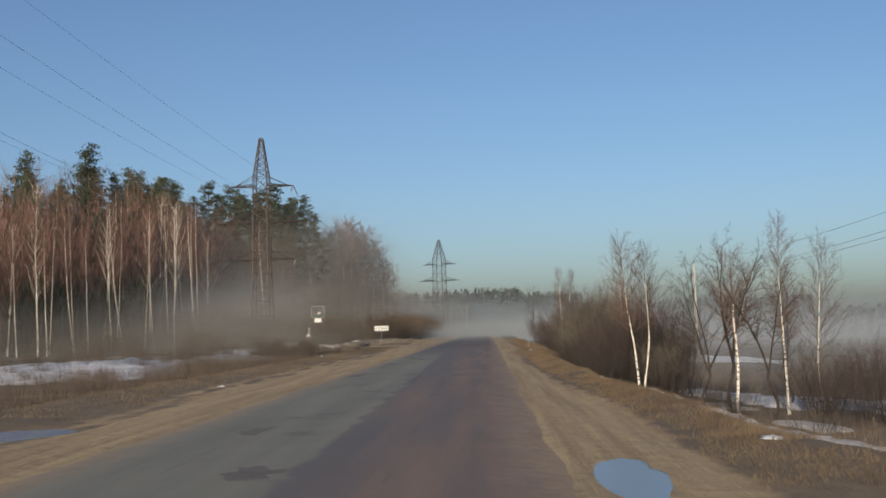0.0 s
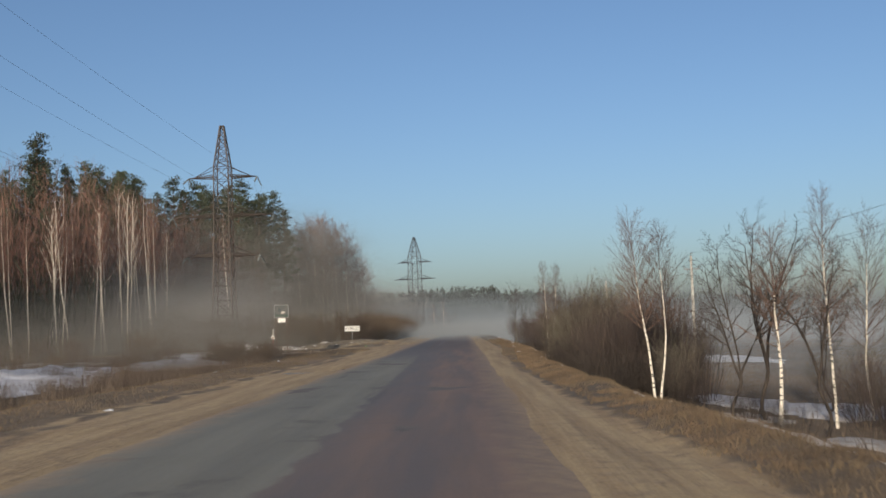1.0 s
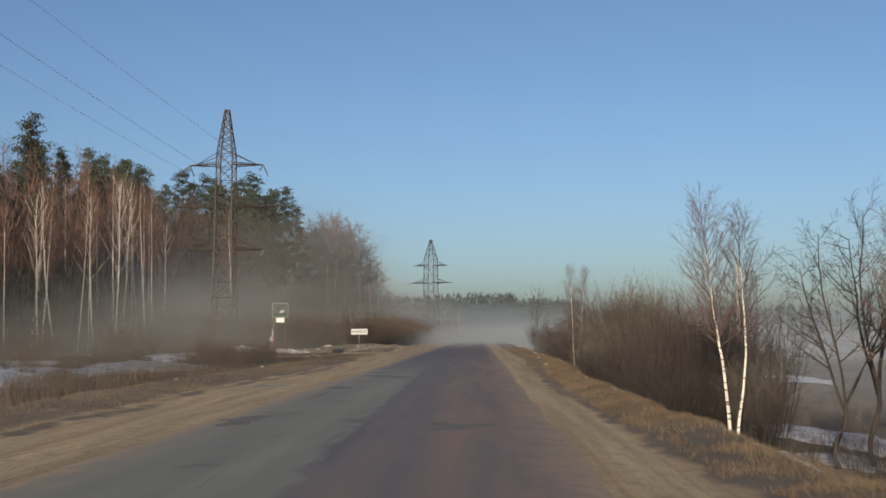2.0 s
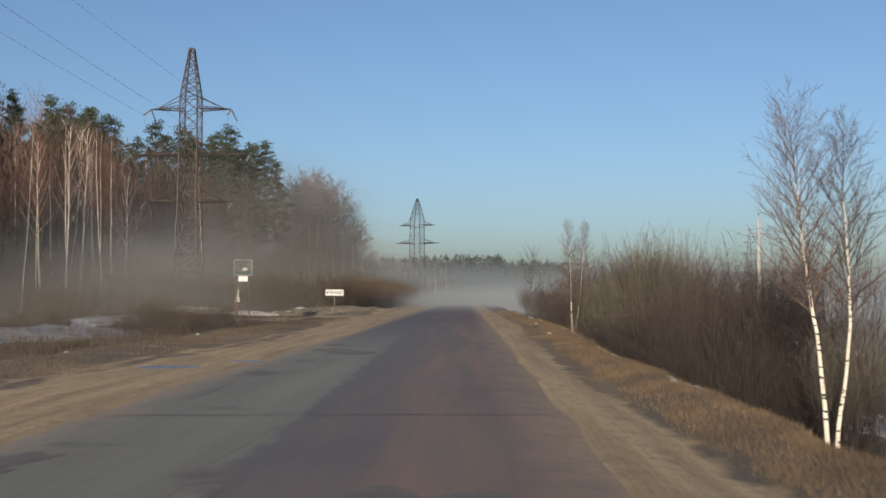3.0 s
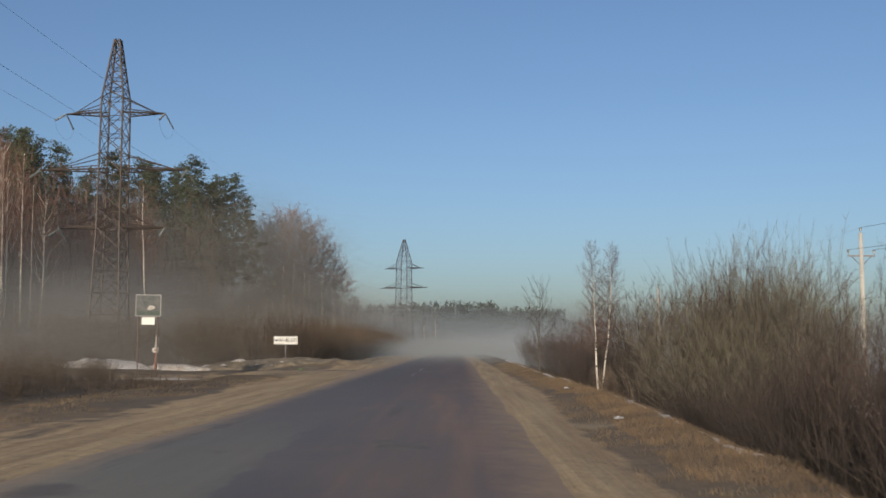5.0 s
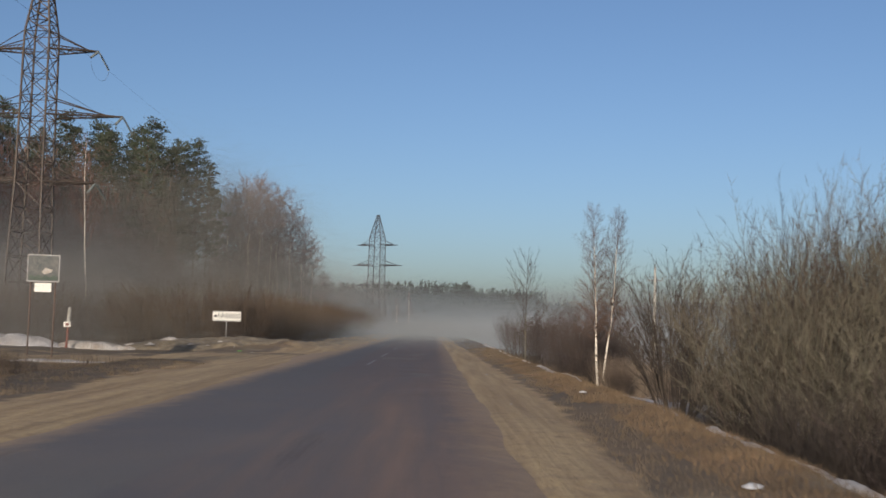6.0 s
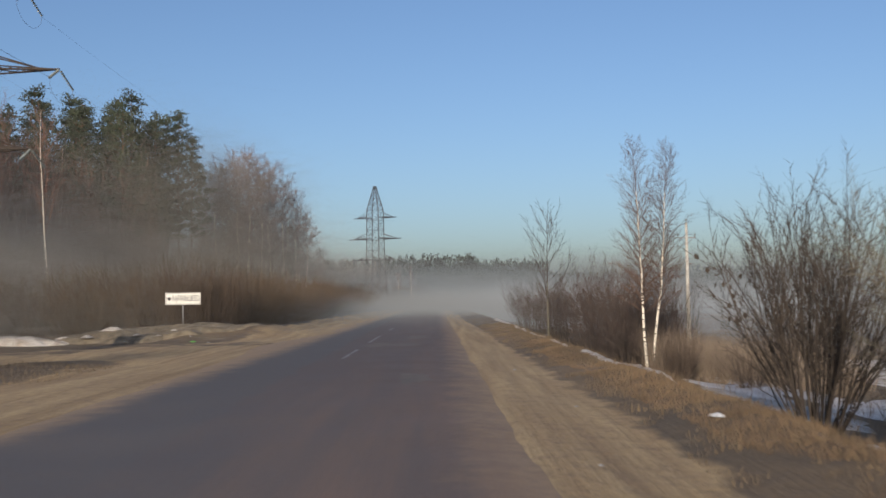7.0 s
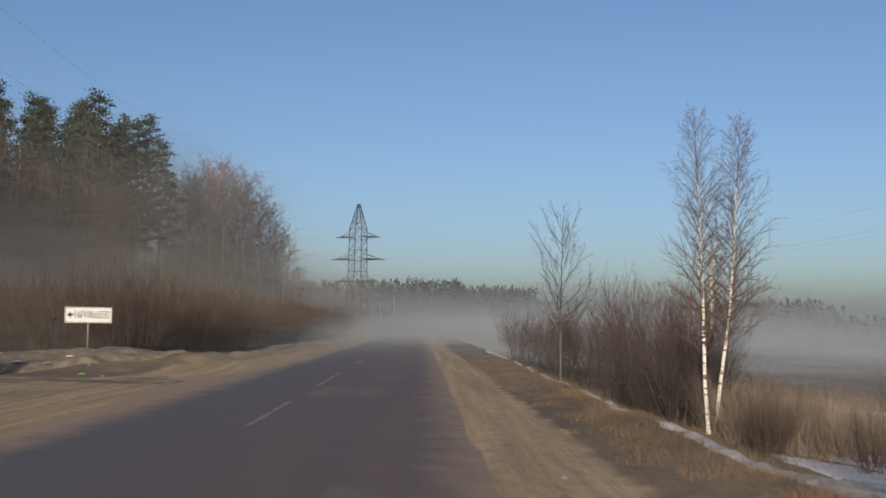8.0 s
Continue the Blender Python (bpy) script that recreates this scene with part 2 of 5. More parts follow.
RUSTY_GRASS = grained("rusty_grass", (0.20, 0.132, 0.074), (0.105, 0.072, 0.043), 0.7, 9.0, 0.9, relief=0)
PALE_REED = grained("pale_reed", (0.31, 0.24, 0.165), (0.17, 0.130, 0.092), 0.7, 9.0, 0.9, relief=0)
WEED = grained("dry_weeds", (0.135, 0.100, 0.072), (0.080, 0.060, 0.045), 0.7, 9.0, 0.9, relief=0)
REED = grained("dry_reed", (0.23, 0.168, 0.108), (0.14, 0.102, 0.070), 0.7, 9.0, 0.9, relief=0)
CONCRETE = grained("pole_concrete", (0.56, 0.54, 0.47), (0.40, 0.38, 0.33), 1.0, 20.0, 0.9, relief=0.005)
SIGN_WHITE = grained("sign_white", (0.88, 0.86, 0.77), (0.82, 0.80, 0.71), 2.0, 20.0, 0.5, relief=0)
SIGN_BLACK = grained("sign_black", (0.02, 0.02, 0.022), (0.035, 0.035, 0.035), 2.0, 20.0, 0.5, relief=0)
GREEN_PAINT = grained("green_paint", (0.03, 0.055, 0.036), (0.05, 0.075, 0.05), 2.0, 20.0, 0.6, relief=0)
DARK_PRINT = grained("dark_print", (0.04, 0.05, 0.05), (0.09, 0.09, 0.08), 3.0, 12.0, 0.5, relief=0)
POST_STEEL = grained("post_steel", (0.33, 0.33, 0.33), (0.22, 0.20, 0.18), 3.0, 30.0, 0.5, 0.5, relief=0)
RUSTY = grained("rusty_post", (0.12, 0.075, 0.058), (0.19, 0.13, 0.10), 3.0, 30.0, 0.8, relief=0)
RED_PAINT = grained("red_paint", (0.30, 0.09, 0.06), (0.24, 0.10, 0.07), 3.0, 30.0, 0.6, relief=0)
LINE_PAINT = grained("road_paint", (0.25, 0.24, 0.225), (0.13, 0.115, 0.105), 2.5, 9.0, 0.7, relief=0)
PATCH = grained("mended_asphalt", (0.125, 0.105, 0.086), (0.175, 0.145, 0.115), 2.0, 30.0, 0.85, relief=0.004)
HEAP = grained("heap_earth", (0.135, 0.108, 0.070), (0.255, 0.208, 0.140), 1.6, 9.0, 0.95, relief=0.08)
TAR = grained("tar_joint", (0.075, 0.064, 0.056), (0.115, 0.096, 0.082), 2.0, 20.0, 0.7, relief=0)
PLASTIC = grained("white_plastic", (0.78, 0.78, 0.76), (0.62, 0.62, 0.60), 8.0, 40.0, 0.5, relief=0)
GREEN_BAG = grained("green_plastic", (0.20, 0.55, 0.10), (0.15, 0.42, 0.08), 8.0, 40.0, 0.5, relief=0)
STONE = grained("pale_stone", (0.50, 0.46, 0.40), (0.34, 0.30, 0.25), 6.0, 30.0, 0.9, relief=0)


# ---- building helpers ----
class Shell:
    """Collects tubes, boxes and loose triangles into one mesh."""

    def __init__(self):
        self.v, self.f = [], []

    def tube(self, pts, radii, sides=4, cap=False):
        base, n = len(self.v), len(pts)
        for i, p in enumerate(pts):
            a, b = pts[max(0, i - 1)], pts[min(n - 1, i + 1)]
            d = b - a
            if d.length < 1e-6:
                d = Vector((0, 0, 1))
            d.normalize()
            side = d.orthogonal().normalized() if abs(d.z) > 0.9 else d.cross(Vector((0, 0, 1))).normalized()
            up = side.cross(d)
            for k in range(sides):
                t = 2 * math.pi * k / sides
                self.v.append(p + (side * math.cos(t) + up * math.sin(t)) * radii[i])
        for i in range(n - 1):
            for k in range(sides):
                a, b = base + i * sides + k, base + i * sides + (k + 1) % sides
                self.f.append((a, b, b + sides, a + sides))
        if cap:
            self.f.append(tuple(range(base + sides - 1, base - 1, -1)))
            self.f.append(tuple(range(base + (n - 1) * sides, base + n * sides)))

    def bar(self, a, b, r, sides=4):
        self.tube([Vector(a), Vector(b)], [r, r], sides, True)

    def box(self, lo, hi):
        base = len(self.v)
        for z in (lo[2], hi[2]):
            for x, y in ((lo[0], lo[1]), (hi[0], lo[1]), (hi[0], hi[1]), (lo[0], hi[1])):
                self.v.append(Vector((x, y, z)))
        for q in ((3, 2, 1, 0), (4, 5, 6, 7), (0, 1, 5, 4), (1, 2, 6, 5), (2, 3, 7, 6), (3, 0, 4, 7)):
            self.f.append(tuple(base + i for i in q))

    def tri(self, a, b, c):
        base = len(self.v)
        self.v += [a, b, c]
        self.f.append((base, base + 1, base + 2))

    def mesh(self, name, material, smooth=True):
        me = bpy.data.meshes.new(name)
        me.from_pydata([tuple(p) for p in self.v], [], self.f)
        me.materials.append(material)
        if smooth:
            me.shade_smooth()
        return me


def part(name, shell, material, parent, label="", smooth=False):
    ob = new(name, shell.mesh(name, material, smooth) if isinstance(shell, Shell) else shell)
    ob.parent = parent
    return tagged(ob, label)


def thing(name, at, label, category, group="", turn=0.0):
    ob = new(name)
    ob.empty_display_size = 0.2
    ob.matrix_basis = pose(*at, 0, 0, turn)
    return tagged(ob, label, category, group)


def mesh_from_arrays(name, verts, faces, material, smooth=False):
    """verts n x 3, faces n x 3 or n x 4."""
    me = bpy.data.meshes.new(name)
    k = faces.shape[1]
    me.vertices.add(len(verts))
    me.vertices.foreach_set("co", verts.astype(np.float32).ravel())
    me.loops.add(faces.size)
    me.loops.foreach_set("vertex_index", faces.astype(np.int32).ravel())
    me.polygons.add(len(faces))
    me.polygons.foreach_set("loop_start", np.arange(0, faces.size, k, dtype=np.int32))
    me.update(calc_edges=True)
    me.validate()
    me.materials.append(material)
    if smooth:
        me.shade_smooth()
    return me


rng = np.random.default_rng(7)


def wave(x, y, s, seed=0.0):
    return noise.noise((x * s + seed, y * s - seed, seed * 0.37))


# ---- the lie of the land ----
ROAD_L, ROAD_R = -5.5, 0.85


def left_edge(y):
    """The oncoming side of the paving; it flares at the side road."""
    flare = 0.7 * math.exp(-(((y - 113) / 6.5) ** 2))
    return ROAD_L - 0.6 * min(1, max(0, (y - 85) / 20)) - flare


def steps(v, knots):
    for (a, za), (b, zb) in zip(knots, knots[1:]):
        if v <= b:
            f = max(0.0, (v - a) / (b - a))
            f = f * f * (3 - 2 * f)
            return za + (zb - za) * f
    return knots[-1][1]


BANK = [(0, 4.9), (12, 4.6), (17, 4.1), (25, 3.6), (40, 3.15), (58, 3.25), (72, 3.8), (80, 4.1), (105, 3.85), (140, 4.3), (200, 4.5)]
PUDDLES = [(1.50, 11.6, 0.45, 1.9), (-8.6, 18.6, 1.2, 1.3), (-5.95, 54.5, 1.0, 1.0), (-7.0, 52.0, 0.9, 0.8)]


SAND = ([0, 20, 28, 42, 54, 70, 78, 86, 96, 130, 200], [2.8, 2.5, 2.25, 1.95, 1.75, 1.75, 2.1, 2.45, 2.4, 2.2, 2.2])


def bank_edge(y):
    for (a, xa), (b, xb) in zip(BANK, BANK[1:]):
        if y <= b:
            return xa + (xb - xa) * max(0.0, (y - a) / (b - a))
    return BANK[-1][1]


RIGHT = [(-2.3, -0.06), (0.7, -0.055), (0.95, -0.015), (2.3, -0.07), (3.0, -0.01), (3.7, 0.07), (4.1, 0.04), (4.95, -0.75), (6.3, -1.65), (8.0, -2.2), (11.0, -2.5), (15.0, -2.8), (40, -3.0), (4000, -3.0)]
SLACK = [(-2.3, -0.06), (0.7, -0.055), (0.95, -0.015), (2.3, -0.07), (3.0, 0.0), (3.7, 0.09), (4.1, 0.05), (5.2, -0.68), (7.5, -1.25), (10.5, -1.7), (15.0, -2.4), (40, -3.0), (4000, -3.0)]
LEFT = [(-4.0, -0.06), (-0.2, -0.055), (0.25, -0.015), (3.0, -0.07), (5.4, -0.04), (7.3, -0.28), (11, -0.30), (17, -0.12), (60, -0.1), (4000, 0.0)]


def height(x, y):
    if x > -2.3:
        shift = (bank_edge(y) - 4.05) * min(1.0, max(0.0, (x - 1.0) / 2.0))
        z = steps(x - shift, RIGHT)
        ease = min(1.0, max(0.0, (y - 85) / 8))
        z += (steps(x - shift, SLACK) - z) * ease * ease * (3 - 2 * ease)
        rough = min(1.0, max(0.0, (x - 1.0) / 2.0))
    else:
        out = left_edge(y) - x
        z = steps(out, LEFT)
        rough = min(1.0, max(0.0, (out - 0.2) / 3.0))
        z += 0.74 * math.exp(-(((x + 14) / 5.5) ** 2) - (((y - 126) / 3.0) ** 2))
        if y > 120:
            z += 0.34 * min(1.0, (y - 120) / 6) * (1 + 0.6 * wave(x, y, 0.4, 2.2)) * math.exp(-(((out - 2.7) / 0.8) ** 2))
    if abs(x) < 120 and -60 < y < 420:
        z += rough * (0.10 * wave(x, y, 0.35, 3.1) + 0.05 * wave(x, y, 1.3, 8.2))
    if -13 < x < 3 and 8 < y < 58:
        for px, py, rx, ry in PUDDLES:
            z -= 0.11 * math.exp(-(((x - px) / rx) ** 2) - (((y - py) / ry) ** 2))
    return z


def spread(lo, hi, step):
    return list(np.arange(lo, hi, step))


def build_ground():
    xs = [-3000, -1200, -600, -300, -180, -120] + spread(-90, -30, 4) + spread(-30, -14, 1.0) + spread(-14, 12, 0.3) + spread(12, 40, 1.5) + [45, 55, 70, 100, 160, 300, 600, 1200, 3000]
    ys = [-1500, -500, -150, -60] + spread(-30, 0, 4) + spread(0, 140, 0.6) + spread(140, 240, 2.5) + [250, 270, 300, 350, 420, 550, 800, 1400, 4500]
    nx, ny = len(xs), len(ys)
    verts = np.array([(x, y, height(x, y)) for y in ys for x in xs])
    idx = np.arange(nx * ny).reshape(ny, nx)
    faces = np.stack([idx[:-1, :-1], idx[:-1, 1:], idx[1:, 1:], idx[1:, :-1]], -1).reshape(-1, 4)
    me = mesh_from_arrays("ground", verts, faces, GROUND, True)
    X, Y = verts[:, 0], verts[:, 1]
    edge = np.array([left_edge(y) for y in Y])
    bend = 0.35 * np.sin(Y * 0.11) + 0.2 * np.sin(Y * 0.31 + 1)
    rim = np.interp(Y, *SAND)
    sand = np.where(X > -2.3, 0.5 + (rim + 0.25 * bend - X) * 0.6, 0.5 + (X - (edge - 3.0 + bend)) * 0.35)
    side = 0.5 + (6.5 - np.abs(Y - 110)) * 0.25
    sand = np.maximum(sand, np.where((X < -5) & (X > -40), side, 0))
    mud = np.where((X < -6) & (X > -40), 0.40 + (3.2 - np.abs(Y - 114.5)) * 0.05, 0)
    mud = np.maximum(mud, np.where(X > 0, 0.36 - 0.5 * np.abs(X - rim - 0.45 - 0.2 * bend), 0))
    mud = np.maximum(mud, np.where(Y < 75, 0.58 - 0.45 * np.abs(X + 8.0 - bend), 0))
    mud = np.maximum(mud, np.where((Y > 118) & (X < -5), 0.62 - 0.35 * np.abs(X - edge + 3.2), 0))
    # the same darker ground tone over the slope past the brink
    brink = np.array([bank_edge(y) for y in Y])
    mud = np.maximum(mud, np.where((X > brink + 0.8) & (X < brink + 7) & (Y > 10) & (Y < 82), 0.56, 0))
    for key, val in (("sand", sand), ("mud", mud)):
        me.attributes.new(key, "FLOAT", "POINT").data.foreach_set("value", np.clip(val, 0, 1).astype(np.float32))
    tagged(new("ground", me), "dry brown roadside ground with sandy verges and trodden grass", "ground", kind="structure")


def road_top(x, y):
    return 0.012 - 0.012 * ((x + 2.3) / 3.2) ** 2 + 0.006 * wave(x, y, 0.6, 1.0)


def build_road():
    ys = spread(-40, 150, 0.5) + spread(150, 420, 4)
    cols = 14
    verts, rows = [], len(ys)
    for y in ys:
        l = left_edge(y) + 0.22 * wave(1.0, y, 0.5, 2.0) + 0.08 * wave(2.0, y, 2.1, 5.0)
        r = ROAD_R + 0.22 * wave(3.0, y, 0.4, 7.0) + 0.08 * wave(4.0, y, 1.9, 9.0)
        for k in range(cols):
            x = l + (r - l) * k / (cols - 1)
            z = road_top(x, y)
            if k in (0, cols - 1):
                z = -0.05
            verts.append((x, y, z))
    idx = np.arange(rows * cols).reshape(rows, cols)
    faces = np.stack([idx[:-1, :-1], idx[:-1, 1:], idx[1:, 1:], idx[1:, :-1]], -1).reshape(-1, 4)
    road = new("road", mesh_from_arrays("road", np.array(verts), faces, ASPHALT, True))
    tagged(road, "worn patched asphalt road, grey in one lane and reddish brown in the other", "road", kind="structure")
    for x0, x1, y, lean in ((-5.2, 0.6, 41.6, 0.10), (-4.6, -3.1, 53.0, -0.25), (-1.4, 0.7, 45.5, 0.05), (-4.0, -1.0, 104.2, 0.04), (-2.0, -1.5, 26.6, 0.0), (-2.2, -1.2, 27.3, 0.05)):
        n, v, f = 24, [], []
        for k in range(n):
            x = x0 + (x1 - x0) * k / (n - 1)
            w = 0.014 + 0.03 * abs(wave(x, y, 1.4, 4.0))
            yy = y + lean * (x - x0) + 0.10 * wave(x, y, 0.9, 6.0)
            v += [(x, yy - w, road_top(x, yy - w) + 0.004), (x, yy + w, road_top(x, yy + w) + 0.004)]
        for k in range(n - 1):
            f.append((2 * k, 2 * k + 2, 2 * k + 3, 2 * k + 1))
        s = Shell()
        s.v, s.f = [Vector(p) for p in v], f
        part("tar_joint", s, TAR, road)
    for cx, cy, rx, ry, seed in ((-3.8, 16.9, 0.22, 0.6, 1), (-2.7, 11.8, 0.32, 0.5, 2), (-3.6, 56.6, 0.75, 0.8, 3), (-4.4, 58.0, 0.5, 0.6, 4), (-1.3, 25.5, 0.25, 0.4, 5), (-4.7, 37.5, 0.5, 0.9, 6), (-1.2, 66.0, 0.4, 1.0, 7), (-0.6, 94.0, 0.4, 1.2, 8), (-2.0, 110.0, 0.8, 1.6, 9), (-1.0, 118.0, 0.6, 1.5, 10), (-0.9, 36.2, 0.5, 0.8, 11)):
        s, n = Shell(), 28
        s.v = [Vector((cx, cy, road_top(cx, cy) + 0.005))]
        for k in range(n):
            t = 2 * math.pi * k / n
            q = 1 + 0.9 * noise.noise((1.6 * math.cos(t), 1.6 * math.sin(t), seed)) + 0.6 * noise.noise((4 * math.cos(t), 4 * math.sin(t), seed))
            q = max(q, 0.4)
            px, py = cx + rx * q * math.cos(t), cy + ry * q * math.sin(t)
            s.v.append(Vector((px, py, road_top(px, py) + 0.003)))
        s.f = [(0, 1 + k, 1 + (k + 1) % n) for k in range(n)]
        part("mended_patch", s, PATCH, road, "dark mended patch in the paving")
    for y0, y1 in ((101.5, 107.0), (112.5, 120.0), (129, 134)):
        s, n = Shell(), 14
        for k in range(n):
            y = y0 + (y1 - y0) * k / (n - 1)
            w = 0.055 + 0.02 * wave(y, 2.0, 2.0)
            s.v += [Vector((-2.68 - w, y, road_top(-2.68 - w, y) + 0.004)), Vector((-2.68 + w, y, road_top(-2.68 + w, y) + 0.004))]
        s.f = [(2 * k, 2 * k + 1, 2 * k + 3, 2 * k + 2) for k in range(n - 1)]
        part("centre_dash", s, LINE_PAINT, road, "worn white centre line dash")


def blob(name, cx, cy, rx, ry, thick, material, label, category, seed, on=None, crest=1.0):
    """A low heap or pool with an uneven outline, laid on the ground."""
    rings, n = 9, 72
    verts, faces = [], []
    for i in range(rings + 1):
        f = i / rings
        for k in range(n):
            t = 2 * math.pi * k / n
            reach = 1 + 0.38 * noise.noise((1.5 * math.cos(t) + seed, 1.5 * math.sin(t), seed)) + 0.2 * noise.noise((3.2 * math.cos(t), 3.2 * math.sin(t) + seed, seed)) + 0.05 * noise.noise((9 * math.cos(t), 9 * math.sin(t) + seed, seed))
            x, y = cx + f * reach * rx * math.cos(t), cy + f * reach * ry * math.sin(t)
            base = height(x, y) if on is None else on
            lift = thick * (1 - f ** 3) * (1 + 0.5 * crest * wave(x, y, 0.9, seed) + 0.25 * crest * wave(x, y, 2.7, seed))
            verts.append((x, y, base + max(lift, 0.0) + (0.012 if i < rings else -0.06)))
    for i in range(rings):
        for k in range(n):
            a, b = i * n + k, i * n + (k + 1) % n
            faces.append((a, b, b + n, a + n))
    me = mesh_from_arrays(name, np.array(verts), np.array(faces), material, True)
    return tagged(new(name, me), label, category)


# ---- plants ----
def twigged(rnd, p, d, length, r, levels, wood, fine, up=0.06, bend=0.18, kids=(5, 5), spread_deg=42, shrink=0.55, start=0.2, thin=0.0045):
    """A limb with its side limbs: thick ones go to wood, thin ones to fine. The last twigs are slender spikes. kids: side limbs at each level, the thickest first."""
    if levels == 0:
        d = (d + Vector((rnd.uniform(-1, 1), rnd.uniform(-1, 1), rnd.uniform(-1, 1))) * bend).normalized()
        side = d.orthogonal().normalized()
        side.rotate(Matrix.Rotation(rnd.uniform(0, 6.28), 3, d))
        fine.tri(p - side * r, p + side * r, p + d * length)
        return
    n = {1: 2, 2: 4}.get(levels, 6)
    pts, radii, dirs = [Vector(p)], [r], [d.copy()]
    for i in range(n):
        d = (d + Vector((rnd.uniform(-1, 1), rnd.uniform(-1, 1), rnd.uniform(-0.6, 0.6))) * bend + Vector((0, 0, up))).normalized()
        pts.append(pts[-1] + d * (length / n))
        radii.append(r * (1 - 0.75 * (i + 1) / n))
        dirs.append(d)
    (wood if levels > 1 and wood is not None else fine).tube(pts, radii, 5 if levels > 2 else 4 if wood is not None and levels > 1 else 3)
    many = kids[0]
    for k in range(many):
        f = start + (1 - start) * (k + rnd.random()) / many
        i = min(n - 1, int(f * n))
        at = pts[i].lerp(pts[i + 1], f * n - i)
        side = dirs[i].orthogonal().normalized()
        side.rotate(Matrix.Rotation(rnd.uniform(0, 2 * math.pi), 3, dirs[i]))
        a = radians(spread_deg * rnd.uniform(0.6, 1.25))
        dd = (dirs[i] * math.cos(a) + side * math.sin(a)).normalized()
        twigged(rnd, at, dd, length * shrink * rnd.uniform(0.7, 1.15) * (1.15 - 0.5 * f), max(radii[i] * 0.55, thin), levels - 1, wood, fine, up, bend, kids[1:], spread_deg, shrink, 0.12, thin)


def birch_tree(name, seed, high, r0, at=(0, 0, 0), lean=(0, 0), bare=0.35, limbs=16, droop=0.0, label="", twig=None, thin=0.006, wide=0.22, group="", subs=6, fan=48, deep=2, bark=None, pale=False):
    rnd = random.Random(seed)
    root = thing(name, at, label, "tree", group)
    trunk, crown, limb = Shell(), Shell(), Shell() if pale else None
    pts, n = [], 12
    for i in range(n + 1):
        f = i / n
        g = 1 - (1 - f) ** 2
        pts.append(Vector((lean[0] * g * high + 0.012 * high * noise.noise((f * 3, seed, 0)) * min(1, 3 * f), lean[1] * g * high + 0.012 * high * noise.noise((f * 3, 7, seed)) * min(1, 3 * f), -0.15 + f * (high + 0.15))))
    radii = [r0 * (1.25 if i == 0 else 1) * (1 - 0.93 * (i / n) ** 0.9) for i in range(n + 1)]
    trunk.tube(pts, radii, 8)
    for k in range(limbs):
        f = bare + (0.97 - bare) * (k + rnd.random() * 0.8) / limbs
        i = min(n - 1, int(f * n))
        p = pts[i].lerp(pts[i + 1], f * n - i)
        t = k * 2.4 + rnd.uniform(-0.5, 0.5)
        a = radians(rnd.uniform(fan - 16, fan + 8) * (1.1 - 0.35 * f))
        d = Vector((math.cos(t) * math.sin(a), math.sin(t) * math.sin(a), math.cos(a)))
        size = high * wide * (1.25 - 0.85 * (f - bare) / (1 - bare)) * rnd.uniform(0.75, 1.2)
        rr = max(thin * 1.6, radii[i] * (0.22 if pale else 0.38))
        twigged(rnd, p, d, size, rr, deep, limb, crown, 0.07 - droop, 0.13, (subs, 6, 5), 38, 0.52, 0.12)
    part("trunk", trunk, bark or BIRCH, root, "" if bark else "white birch bark with dark marks", True)
    part("crown", crown, twig or TWIG, root)
    if pale:
        part("limb", limb, BIRCH, root, "pale bare limbs")
    return root


def shrub(name, seed, high, stems, wide, mat, at=(0, 0, 0), label="", group="", r=0.02, subs=7, levels=2, fan=22, twist=0.13, apart=25, shrink=0.45):
    rnd = random.Random(seed)
    root = thing(name, at, label, "shrub", group)
    stem, crown = Shell(), Shell()
    for k in range(stems):
        t, rad = rnd.uniform(0, 2 * math.pi), wide * math.sqrt(rnd.random())
        p = Vector((rad * 0.4 * math.cos(t), rad * 0.4 * math.sin(t), -0.1))
        a = radians(fan * rnd.uniform(0.1, 1.4))
        d = Vector((math.cos(t) * math.sin(a), math.sin(t) * math.sin(a), math.cos(a)))
        twigged(rnd, p, d, high * rnd.uniform(0.6, 0.97), r * rnd.uniform(0.6, 1.1), levels, stem, crown, 0.07, twist, (subs, 11, 4) if levels > 1 else (subs,), apart, shrink, 0.22, 0.0048)
    if stem.v:
        part("stem", stem, mat, root)
    part("crown", crown, mat, root)
    return root


